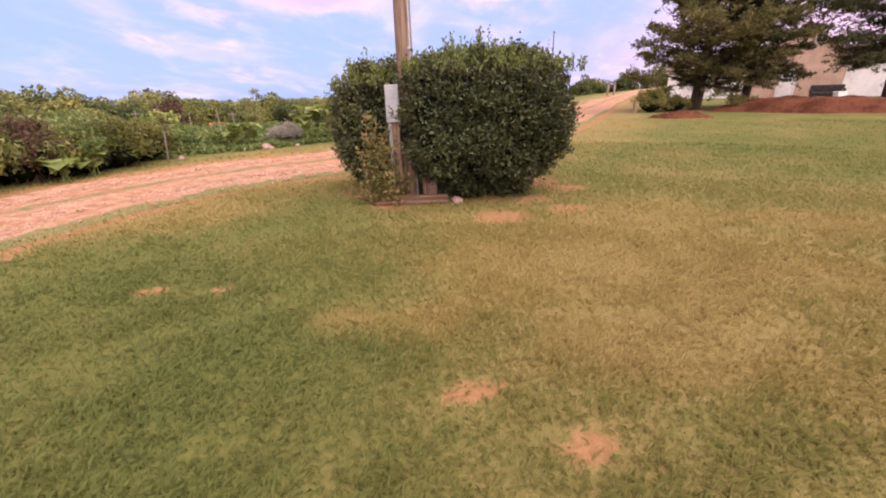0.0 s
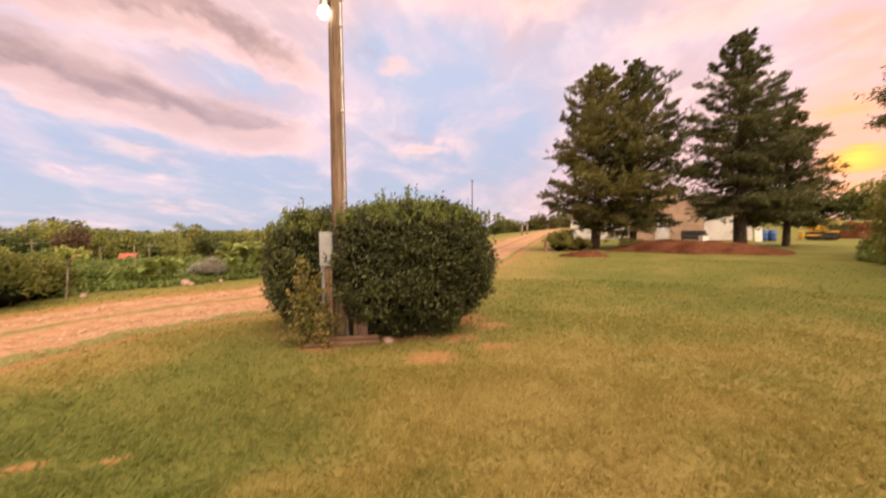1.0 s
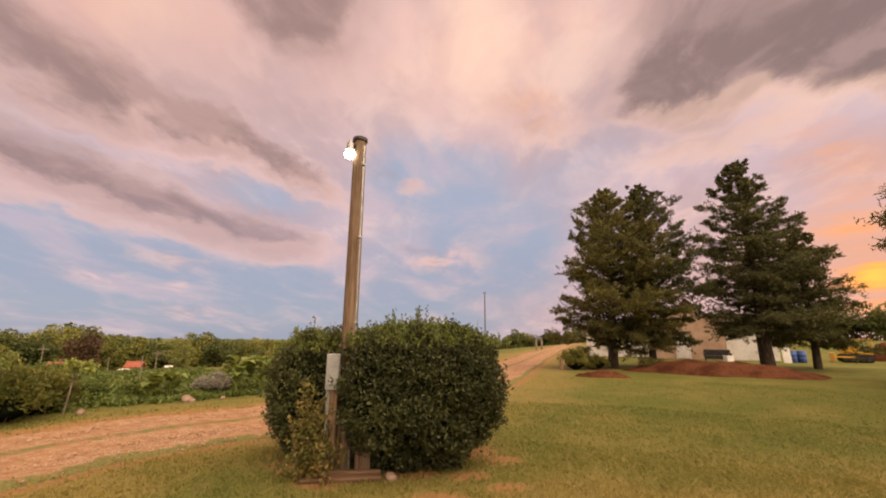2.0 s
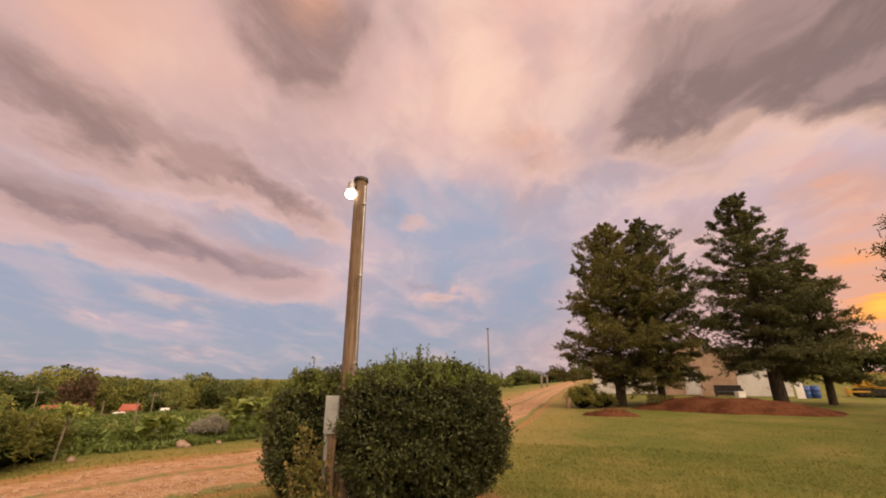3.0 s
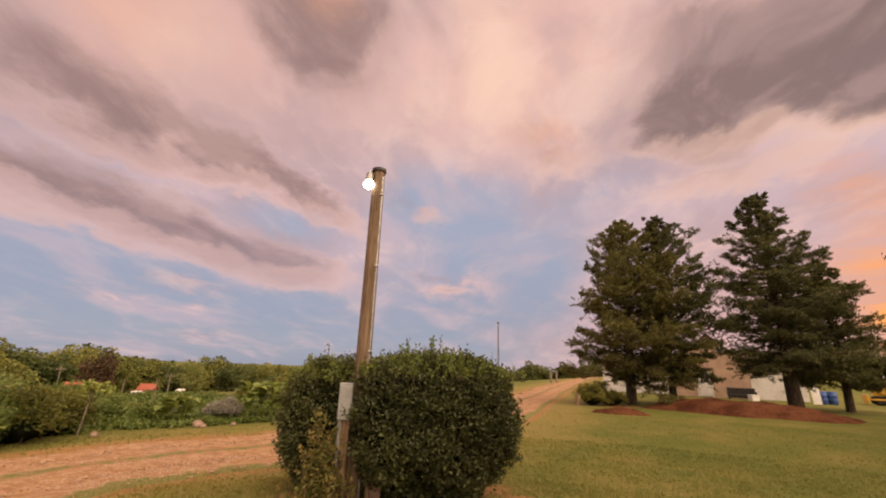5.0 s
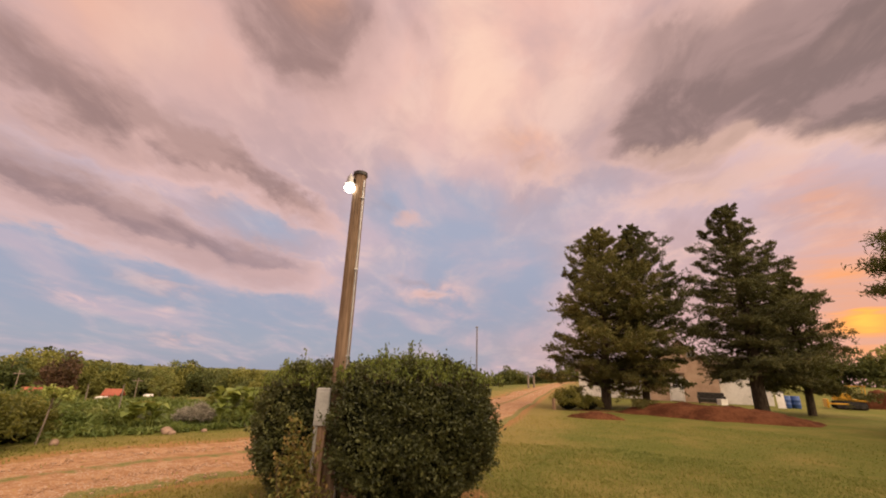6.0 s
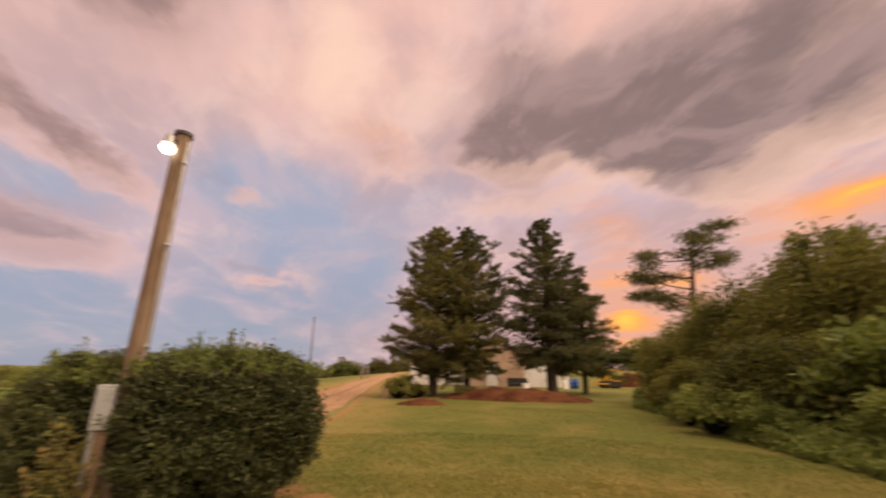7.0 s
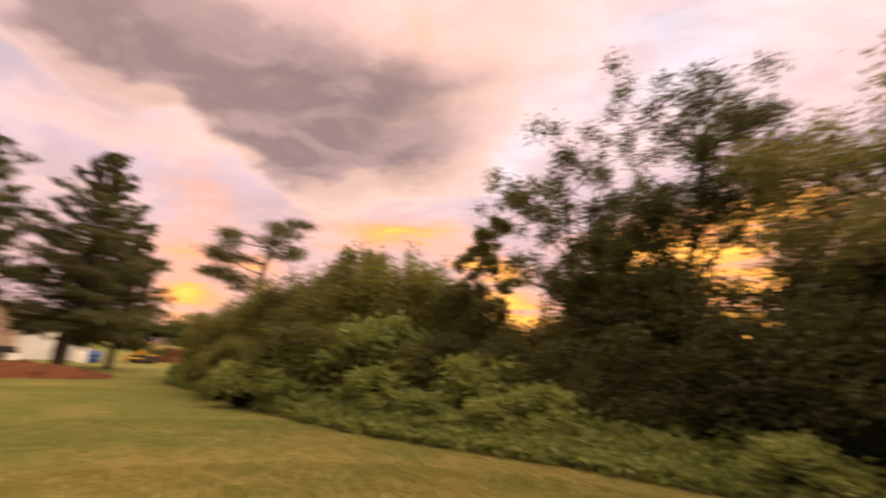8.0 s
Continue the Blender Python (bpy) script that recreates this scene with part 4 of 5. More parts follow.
def mound(name, az, dist, size, seed, label, turn):
    x, y, z = polar(az, dist)
    ob = thing(name, (x, y, z - 0.1), label, "mound", turn=turn)
    n, m = 70, 36
    U, W = np.meshgrid(np.linspace(-1, 1, n), np.linspace(-1, 1, m), indexing="ij")
    r = np.hypot(U, W) + (field(U * 2 + seed, W * 2, 1.2, 3) - 0.5) * 0.35
    Z = size[2] * smooth01(1.0, 0.25, r) ** 0.85 * (0.75 + 0.5 * field(U * 3 + seed, W * 2, 1.0, 3)) + (field(U * 14, W * 8, 1.0, 3) - 0.5) * 0.16 * smooth01(1.05, 0.8, r) - 0.12 * smooth01(0.85, 1.05, r)
    V = np.stack([U.ravel() * size[0] / 2, W.ravel() * size[1] / 2, Z.ravel() + 0.1], 1)
    idx = np.arange(n * m).reshape(n, m)
    F = np.stack([idx[:-1, :-1], idx[1:, :-1], idx[1:, 1:], idx[:-1, 1:]], 2).reshape(-1, 4)
    under("soil", mesh_np("soil", V, F, M_CLAY, smooth=True), ob)


mound("dirt_mound", 40.5, 25.5, (9.6, 4.6, 0.60), 3, "long heap of bare red clay soil on the lawn", -39.5)
mound("dirt_mound", 28.3, 20.5, (2.6, 1.2, 0.22), 5, "low spread of bare red clay under the cedar", -28)


# ---- house and yard ----
M_TAN = plain("tan_siding", (0.42, 0.28, 0.19), (0.54, 0.38, 0.27), 1.2, 0.8, 0, 0.2, 0.2)
M_WHITE = plain("white_paint", (0.66, 0.62, 0.57), (0.82, 0.78, 0.73), 0.9, 0.7, 0, 0.15, 0.2)
M_SHINGLE = plain("brown_shingles", (0.09, 0.06, 0.045), (0.19, 0.13, 0.095), 2.0, 0.9, 0, 0.5, 0.1)
M_GLASS = plain("dark_window_glass", (0.02, 0.022, 0.025), (0.05, 0.05, 0.055), 1.0, 0.08, 0, 0.0, 0.6)
M_REDROOF = plain("red_metal_roof", (0.26, 0.07, 0.04), (0.36, 0.11, 0.065), 0.4, 0.6, 0.1, 0.1, 0.3)
M_YELLOW = plain("yellow_machine_paint", (0.50, 0.26, 0.02), (0.68, 0.38, 0.04), 2.0, 0.5, 0, 0.15, 0.4)
M_BLUE = plain("blue_plastic", (0.03, 0.07, 0.22), (0.06, 0.12, 0.34), 3.0, 0.5, 0, 0.1, 0.4)
M_RUBBER = plain("black_rubber", (0.015, 0.014, 0.013), (0.045, 0.04, 0.036), 6.0, 0.8, 0, 0.4, 0.2)


def gable(w, d, wall, rise):
    """The walls of a gabled block, w wide and d deep, gable to the front."""
    bm = bmesh.new()
    out = [(-w / 2, 0), (w / 2, 0), (w / 2, wall), (0, wall + rise), (-w / 2, wall)]
    a = [bm.verts.new((x, 0, z)) for x, z in out]
    b = [bm.verts.new((x, d, z)) for x, z in out]
    bm.faces.new(a)
    bm.faces.new(b[::-1])
    for i in range(5):
        j = (i + 1) % 5
        bm.faces.new((a[j], a[i], b[i], b[j]))
    bmesh.ops.recalc_face_normals(bm, faces=bm.faces)
    return bm


def roof_bm(w, d, wall, rise, over=0.3, thick=0.12, along=False):
    bm = bmesh.new()
    s = rise / (w / 2)
    for sg in (-1, 1):
        e = w / 2 + over
        P = [(0, wall + rise + 0.02), (sg * e, wall + rise - s * e + 0.02)]
        q = [(x, z + t) for t in (0.0, thick) for x, z in P]
        vs = [[bm.verts.new((x, y, z)) for x, z in q] for y in (-over, d + over)]
        f, k = vs
        for quad in ((f[0], f[1], f[3], f[2]), (k[1], k[0], k[2], k[3]), (f[2], f[3], k[3], k[2]), (f[1], f[0], k[0], k[1]), (f[3], f[1], k[1], k[3]), (f[0], f[2], k[2], k[0])):
            bm.faces.new(quad)
    bmesh.ops.recalc_face_normals(bm, faces=bm.faces)
    return bm


def window(parent, x, z, w, h, cols, rows, y=0.0):
    fr = part("window", box_bm((w + 0.12, 0.08, h + 0.12), (x, y - 0.02, z), 0.01), M_WHITE, parent)
    cw, ch = w / cols, h / rows
    for i in range(cols):
        for j in range(rows):
            part("pane", box_bm((cw - 0.035, 0.02, ch - 0.035), (x - w / 2 + cw * (i + 0.5), y - 0.064, z - h / 2 + ch * (j + 0.5))), M_GLASS, fr)
    return fr


def farmhouse():
    loc = polar(38.0, 44.0)
    ob = thing("house", loc, "tan gabled farmhouse with low white wings behind conifers", "house", turn=-38.0)
    part("gable_block", gable(5.4, 8.0, 2.75, 2.5), M_TAN, ob)
    part("roof", roof_bm(5.4, 8.0, 2.75, 2.5), M_SHINGLE, ob)
    part("white_wing", box_bm((3.6, 6.0, 2.6), (4.55, 3.4, 1.3), 0.02), M_WHITE, ob, "white painted side wing")
    bm = roof_bm(6.2, 3.7, 2.6, 1.0, 0.25)
    bmesh.ops.transform(bm, matrix=pose(2.75, 3.4, 0, 0, 0, -90), verts=bm.verts)
    part("wing_roof", bm, M_SHINGLE, ob)
    part("long_wing", box_bm((6.4, 5.0, 2.4), (-5.9, 3.2, 1.2), 0.02), M_WHITE, ob, "long white painted wing")
    bm = roof_bm(5.2, 6.5, 2.4, 0.9, 0.25)
    bmesh.ops.transform(bm, matrix=pose(-9.15, 3.2, 0, 0, 0, -90), verts=bm.verts)
    part("long_wing_roof", bm, M_SHINGLE, ob)
    door = part("door", box_bm((0.92, 0.06, 2.05), (-0.55, -0.04, 1.1), 0.01), M_WHITE, ob, "white door with a nine-pane light")
    for i in range(3):
        for j in range(3):
            part("pane", box_bm((0.17, 0.02, 0.26), (-0.75 + 0.2 * i, -0.076, 1.30 + 0.3 * j)), M_GLASS, door)
    bm = bmesh.new()
    bmesh.ops.create_uvsphere(bm, u_segments=8, v_segments=6, radius=0.035, matrix=Matrix.Translation((-0.18, -0.09, 1.05)))
    part("knob", bm, M_DARKMETAL, door)
    part("door_hood", box_bm((1.5, 0.7, 0.14), (-0.55, -0.33, 2.36), 0.02), M_SHINGLE, ob, "dark hood over the door")
    part("door_casing", box_bm((0.10, 0.07, 2.15), (-1.08, -0.036, 1.08)), M_WHITE, ob)
    part("door_casing", box_bm((0.10, 0.07, 2.15), (-0.02, -0.036, 1.08)), M_WHITE, ob)
    window(ob, -1.75, 1.7, 0.5, 0.8, 2, 2)
    window(ob, 0.9, 4.2, 0.6, 0.7, 2, 2)
    window(ob, -4.6, 1.5, 0.8, 0.9, 2, 2, 0.7)
    window(ob, -7.4, 1.5, 0.8, 0.9, 2, 2, 0.7)
    part("sconce", box_bm((0.12, 0.1, 0.22), (0.38, -0.06, 1.75), 0.02), M_WHITE, ob)

    def at(lx, ly):
        a = radians(38)
        x, y = loc[0] + lx * math.cos(a) + ly * math.sin(a), loc[1] - lx * math.sin(a) + ly * math.cos(a)
        return (x, y, hz(x, y))

    # things standing before the house
    bench = thing("outdoor_sofa", at(1.9, -1.6), "dark low outdoor sofa before the house wall", "sofa", turn=-36)
    part("seat", box_bm((1.9, 0.75, 0.30), (0, 0, 0.32), 0.05), M_DARKMETAL, bench)
    part("backrest", box_bm((1.9, 0.18, 0.50), (0, 0.33, 0.70), 0.06), M_DARKMETAL, bench)
    for sx in (-0.9, 0.9):
        part("armrest", box_bm((0.18, 0.75, 0.28), (sx, 0, 0.56), 0.05), M_DARKMETAL, bench)
        for sy in (-0.3, 0.3):
            part("leg", box_bm((0.07, 0.07, 0.18), (sx * 0.95, sy, 0.09), 0.01), M_DARKMETAL, bench)
    box = thing("white_crate", at(2.6, -2.3), "small white crate on the ground by the sofa", "crate")
    part("side", box_bm((0.6, 0.45, 0.42), (0, 0, 0.21), 0.03), M_WHITE, box)
    part("lid", box_bm((0.64, 0.49, 0.06), (0, 0, 0.45), 0.02), M_WHITE, box)
    for i, (lx, ly) in enumerate(((6.7, -2.2), (7.3, -2.0))):
        b = thing("barrel", at(lx, ly), "blue plastic barrel standing beside the wing", "barrel", "blue barrels")
        bm = bmesh.new()
        prof = [(0.0, 0.0), (0.26, 0.0), (0.29, 0.06), (0.29, 0.28), (0.305, 0.30), (0.29, 0.32), (0.29, 0.58), (0.305, 0.60), (0.29, 0.62), (0.28, 0.86), (0.25, 0.9), (0.0, 0.9)]
        vs = [bm.verts.new((r, 0, z)) for r, z in prof]
        es = [bm.edges.new(e) for e in zip(vs, vs[1:])]
        bmesh.ops.spin(bm, geom=vs + es, axis=(0, 0, 1), cent=(0, 0, 0), steps=18, angle=2 * math.pi)
        bmesh.ops.remove_doubles(bm, verts=bm.verts, dist=0.001)
        part("drum", bm, M_BLUE, b, "", True)
    b = thing("leaning_board", at(6.3, -2.9), "white board leaning beside the blue barrels", "board", turn=-30)
    bm = box_bm((0.5, 0.04, 1.3), (0, 0, 0.64), 0.005)
    bmesh.ops.rotate(bm, verts=bm.verts, cent=(0, 0, 0), matrix=Matrix.Rotation(radians(-12), 3, "X"))
    part("panel", bm, M_WHITE, b)


farmhouse()


def bulldozer():
    x, y, z = polar(51.8, 47.0)
    ob = thing("bulldozer", (x, y, z), "small yellow crawler bulldozer parked on the grass", "bulldozer", turn=-52 + 8)
    for sy in (-0.62, 0.62):
        bm = box_bm((2.0, 0.36, 0.62), (0, sy, 0.33), 0.26)
        tr = part("track", bm, M_RUBBER, ob, "black crawler track")
        for k in range(5):
            w = bmesh.new()
            bmesh.ops.create_cone(w, cap_ends=True, segments=12, radius1=0.15, radius2=0.15, depth=0.40, matrix=pose(-0.64 + 0.32 * k, sy, 0.26, 90))
            part("roller", w, M_DARKMETAL, tr)
    part("engine_hood", box_bm((1.1, 0.8, 0.55), (-0.35, 0, 0.95), 0.06), M_YELLOW, ob)
    part("deck", box_bm((0.9, 1.3, 0.16), (0.55, 0, 0.72), 0.03), M_YELLOW, ob)
    part("seat", box_bm((0.45, 0.5, 0.5), (0.72, 0, 1.02), 0.08), M_RUBBER, ob)
    part("blade", box_bm((0.14, 2.1, 0.65), (-1.35, 0, 0.42), 0.04), M_YELLOW, ob)
    for sy in (-0.7, 0.7):
        part("push_arm", box_bm((1.3, 0.12, 0.12), (-0.75, sy * 1.1, 0.42), 0.02), M_YELLOW, ob)
    t = Tubes()
    t.add([(-0.5, 0.2, 1.2), (-0.5, 0.2, 1.62)], [0.04, 0.04], 8)
    under("exhaust", t.mesh("exhaust", M_DARKMETAL), ob)
    for sx, sy in ((0.15, 0.55), (0.15, -0.55), (1.0, 0.55), (1.0, -0.55)):
        t = Tubes()
        t.add([(sx, sy, 0.8), (sx, sy, 1.75)], [0.03, 0.03], 6)
        under("canopy_post", t.mesh("canopy_post", M_YELLOW), ob)
    part("canopy", box_bm((1.05, 1.25, 0.06), (0.57, 0, 1.78), 0.02), M_YELLOW, ob)


bulldozer()
mound("dirt_mound", 54.6, 52.0, (4.5, 2.4, 1.5), 9, "heap of orange clay behind the bulldozer", -54)


def lattice_mast():
    x, y, z = polar(13.5, 255.0)
    H = 1.6 + 255 * math.tan(radians(6.25)) - z
    ob = thing("radio_mast", (x, y, z), "thin grey lattice radio mast far beyond the road", "mast")
    leg = lambda k, h: ((0.5 - 0.3 * h / H) * math.cos(k * 2.094), (0.5 - 0.3 * h / H) * math.sin(k * 2.094), h)
    for k in range(3):
        t = Tubes()
        t.add([leg(k, 0), leg(k, H)], [0.17, 0.15], 5)
        under("leg", t.mesh("leg", M_MAST), ob)
    t = Tubes()
    n = 22
    for i in range(n):
        for k in range(3):
            t.add([leg(k, H * i / n), leg((k + 1) % 3, H * (i + 1) / n)], [0.08, 0.08], 4)
    tagged(under("bracing", t.mesh("bracing", M_MAST), ob), kind="stuff")
    part("antenna", box_bm((1.5, 0.3, 1.0), (0, 0, H - 0.2), 0.1), M_MAST, ob)


lattice_mast()


# ---- broadleaved growth ----
def clump_places(rng, centers, per, r, flat=0.8):
    c = np.repeat(centers, per, axis=0)
    return c + rng.normal(size=c.shape) * r * np.array([1, 1, flat])


def shrub(name, loc, tall, wide, seed, mat, label, leaf=(0.11, 0.06), clumps=70, per=80, group="", category="shrub", turn=0.0, core=0.62):
    rng = np.random.RandomState(seed)
    ob = thing(name, loc, label, category, group, turn=turn)
    u = unit(rng.normal(size=(clumps, 3)))
    u[:, 2] = np.abs(u[:, 2]) * 1.1 - 0.15
    rad = rng.uniform(0.45, 1.12, clumps) ** 0.7
    c = u * rad[:, None] * np.array([wide / 2, wide / 2, tall * 0.56]) + np.array([0, 0, tall * 0.44])
    c[:, 2] = np.clip(c[:, 2], 0.08 * tall, None)
    t = Tubes()
    for k in range(0, clumps, 3):
        b = np.array([rng.normal(0, 0.07 * wide), rng.normal(0, 0.07 * wide), -0.03])
        m = (b + c[k]) / 2 + np.array([0, 0, 0.12 * tall])
        t.add([b, m, c[k]], [0.012 * tall, 0.007 * tall, 0.003], 5)
    under("branches", t.mesh("branches", M_TWIG), ob)
    # added dark shell that closes the gaps and paints the inside as shaded
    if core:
        under("inner_growth", core_mesh("inner_growth", (wide * core * 1.15, wide * core * 1.15, tall * core * 1.25), M_CORE_SHADE, 2.2, 0.3, 0.85, 0.0), ob)
    q = clump_places(rng, c, per, 0.075 * (tall + wide) / 2)
    q[:, 2] = np.maximum(q[:, 2], 0.02)
    out = unit(q - np.array([0, 0, tall * 0.35])) * 0.6
    under("foliage", leaf_mesh("foliage", rng, q, leaf[0], leaf[1], mat, out=out, droop=0.15), ob)
    return ob


def broadleaf(name, loc, tall, wide, seed, mat, label, bare=0.35, leaf=(0.14, 0.075), limbs=9, subs=7, per=95, spread=0.30, trunk=0.16, lean=(0, 0), category="tree"):
    rng = np.random.RandomState(seed)
    ob = thing(name, loc, label, category)
    t, l, tips = Tubes(), Tubes(), []
    top = np.array([lean[0], lean[1], tall * 0.80])
    zs = np.linspace(0, 1, 7)
    axis = np.array([top * z for z in zs]) + np.concatenate([[[0, 0, 0]], rng.normal(0, 0.02 * tall, (6, 3)) * np.array([1, 1, 0.2])])
    t.add(axis, trunk * (1 - 0.86 * zs), 10)
    for i in range(limbs):
        f = bare + (0.98 - bare) * (i + rng.rand() * 0.8) / limbs
        b = np.array([np.interp(f, zs, axis[:, k]) for k in range(3)])
        a = i * 2.4 + rng.normal(0, 0.4)
        g = (f - bare) / (1 - bare)
        r = wide / 2 * (0.65 + 0.45 * math.sin(math.pi * (0.2 + 0.7 * g))) * rng.uniform(0.7, 1.05)
        e = b + np.array([math.cos(a) * r, math.sin(a) * r, tall * rng.uniform(0.06, 0.24)])
        e[2] = min(e[2], tall * 0.97)
        m = (b + e) / 2 + np.array([0, 0, 0.05 * tall]) * rng.uniform(-0.4, 1)
        w = trunk * 0.42 * (1 - 0.5 * g)
        l.add([b, m, e], [w, w * 0.6, w * 0.22], 6)
        tips.append(e)
        for k in range(subs):
            s = rng.uniform(0.35, 1.0)
            p = b * (1 - s) ** 2 + 2 * m * s * (1 - s) + e * s * s
            q = p + rng.normal(size=3) * np.array([0.12, 0.12, 0.10]) * wide + np.array([0, 0, 0.03 * tall])
            q[2] = min(q[2], tall * 1.0)
            l.add([p, (p + q) / 2 + rng.normal(0, 0.02 * wide, 3), q], [w * 0.3, w * 0.2, 0.006], 4)
            tips.append(q)
    tips = np.array(tips)
    under("trunk", t.mesh("trunk", M_BARK), ob)
    under("limb_growth", l.mesh("limb_growth", M_BARK), ob)
    q = clump_places(rng, tips, per, spread * min(wide, 5.0) / 6)
    under("crown", leaf_mesh("crown", rng, q, leaf[0], leaf[1], mat, droop=0.25), ob)
    return ob


# the wood beside the lawn
WOOD_LABEL = "dense green woodland shrub at the lawn's edge"
_protos = [shrub("woodland_shrub", (0, 0, -60), 3.0, 3.0, 31, M_WOODS, WOOD_LABEL, (0.16, 0.09), 62, 84, "woodland shrubs", core=0.5),
           shrub("woodland_shrub", (0, 0, -60), 5.4, 4.2, 32, M_WOODS, "tall rounded green woodland shrub behind the lawn", (0.19, 0.105), 75, 100, "woodland shrubs", core=0.5),
           shrub("woodland_shrub", (0, 0, -60), 2.4, 2.8, 33, M_BRIGHT, "light green leafy bush at the wood's edge", (0.24, 0.13), 40, 60, "woodland shrubs", core=0.4),
           shrub("woodland_shrub", (0, 0, -60), 4.6, 3.6, 34, M_WOODS, "tall uneven green woodland shrub behind the lawn", (0.18, 0.10), 58, 100, "woodland shrubs", core=0.5)]
# darker copy of the woodland shrub, its shade put into the leaf colour
_protos.append(shrub("woodland_shrub", (0, 0, -60), 3.4, 3.2, 36, M_SHADED, "woodland shrub with leaf colour darkened to look shaded", (0.17, 0.09), 60, 84, "woodland shrubs", core=0.5))
_tall = (3.0, 5.4, 2.4, 4.6, 3.4)


def plant(k, az, dist, tall, rng, wide=1.0):
    s = tall / _tall[k]
    ob = copy_thing(_protos[k], pose(*polar(az, dist, -0.05), 0, 0, rng.uniform(0, 360)))
    ob.scale = (s * wide * rng.uniform(0.9, 1.15), s * wide * rng.uniform(0.9, 1.15), s)


def build_wood():
    rng = np.random.RandomState(35)
    # how high the tall rank stands, by direction: azimuth, distance, height
    for az, d, h in ((58, 24, 3.3), (60.5, 22.5, 4.3), (63.2, 21, 5.0), (66.5, 20, 5.0), (70, 19, 5.4), (74.3, 18, 6.1), (78.5, 17, 5.5), (82.5, 16, 5.0), (86.5, 15.5, 4.7), (90.5, 15, 4.4), (95, 15, 3.8),
                     (99, 15, 4.2), (103, 14.5, 3.4), (110, 14, 5.4), (114.5, 13.5, 5.0), (120, 13.5, 2.5), (125, 13, 2.6), (129, 13, 4.6), (135, 12.5, 5.2), (141, 12, 5.6), (148, 12, 5.0)):
        # the shade-coloured copy fills the right end of the wood
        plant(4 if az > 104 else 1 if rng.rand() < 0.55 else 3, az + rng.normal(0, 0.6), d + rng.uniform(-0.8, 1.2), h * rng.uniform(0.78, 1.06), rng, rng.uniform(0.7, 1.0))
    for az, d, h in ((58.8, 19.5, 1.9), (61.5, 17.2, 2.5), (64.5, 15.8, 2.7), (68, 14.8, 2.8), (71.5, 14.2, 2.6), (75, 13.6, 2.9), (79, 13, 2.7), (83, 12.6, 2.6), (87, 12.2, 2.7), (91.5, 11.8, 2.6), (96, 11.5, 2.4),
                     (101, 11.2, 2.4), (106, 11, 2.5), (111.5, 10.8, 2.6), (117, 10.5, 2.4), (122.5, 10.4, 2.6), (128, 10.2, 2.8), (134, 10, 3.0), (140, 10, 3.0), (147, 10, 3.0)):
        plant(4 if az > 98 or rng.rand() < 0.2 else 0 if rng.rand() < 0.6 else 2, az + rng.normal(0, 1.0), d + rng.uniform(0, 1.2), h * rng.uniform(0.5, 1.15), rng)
    for az, d, h in ((58.5, 17.8, 0.8), (60.5, 16.0, 1.0), (63, 14.4, 1.1), (66.5, 13.5, 1.2), (70, 12.6, 1.1), (74, 11.9, 1.2), (78, 11.3, 1.2), (83, 10.8, 1.1), (88, 10.4, 1.2), (93, 10.0, 1.0), (98, 9.7, 1.1), (103, 9.4, 1.0),
                     (108, 9.2, 1.0), (113, 9.0, 0.9), (118, 8.9, 0.8), (124, 8.8, 0.75), (130, 8.6, 0.8)):
        if rng.rand() < 0.75:
            plant(2 if rng.rand() < 0.7 else 0, az + rng.normal(0, 1.3), d + rng.uniform(0, 0.9), h * rng.uniform(0.4, 1.3), rng, rng.uniform(0.8, 1.4))
    plant(3, 57.2, 27, 2.6, rng, 0.8)
    plant(3, 60.0, 25, 4.1, rng, 0.8)
    plant(0, 62.5, 23, 4.2, rng, 0.8)
    for az, d, h in ((62, 22, 5.2), (65.5, 20.5, 5.6), (69, 20, 5.9), (72.5, 19, 6.3), (76.5, 18, 6.3), (80.5, 17.5, 5.9), (84.5, 17, 5.4), (88.5, 16, 5.2), (108, 15, 5.6), (113, 14.5, 5.2), (130, 14, 6.0), (139, 14, 6.6)):
        plant(3, az + rng.normal(0, 0.8), d, h * rng.uniform(0.8, 1.04), rng, rng.uniform(0.45, 0.65))
    for ob in _protos:
        for o in (*ob.children_recursive, ob):
            bpy.data.objects.remove(o)


build_wood()
broadleaf("locust_tree", polar(104.5, 16.0), 11.0, 5.8, 41, M_SHADED, "tall open-crowned tree with thin airy foliage", 0.36, (0.15, 0.075), 13, 11, 125, 0.27, 0.15, (0.6, 0.4))
broadleaf("locust_tree", polar(118.5, 15.0), 12.2, 5.6, 42, M_SHADED, "tall slender tree with thin leaves against the sky", 0.36, (0.15, 0.075), 13, 11, 120, 0.27, 0.17)
broadleaf("woodland_tree", polar(134.0, 13.5), 8.8, 5.2, 43, M_THICKET, "dense green tree at the end of the wood", 0.25, (0.16, 0.09), 11, 9, 130, 0.36, 0.16)
broadleaf("woodland_tree", polar(145.0, 14.0), 9.0, 5.6, 44, M_THICKET, "dense green tree deep in the wood", 0.25, (0.16, 0.09), 11, 9, 110, 0.36, 0.16)
broadleaf("vine_covered_tree", polar(92.5, 15.0), 6.9, 2.0, 45, M_THICKET, "leaning trunk wrapped in dark green vines", 0.10, (0.14, 0.08), 11, 8, 95, 0.34, 0.12, (-0.9, 0.4))
broadleaf("vine_covered_tree", polar(111.0, 14.0), 6.6, 2.4, 46, M_THICKET, "upright trunk wrapped in dark green vines", 0.10, (0.14, 0.08), 13, 9, 130, 0.34, 0.12)
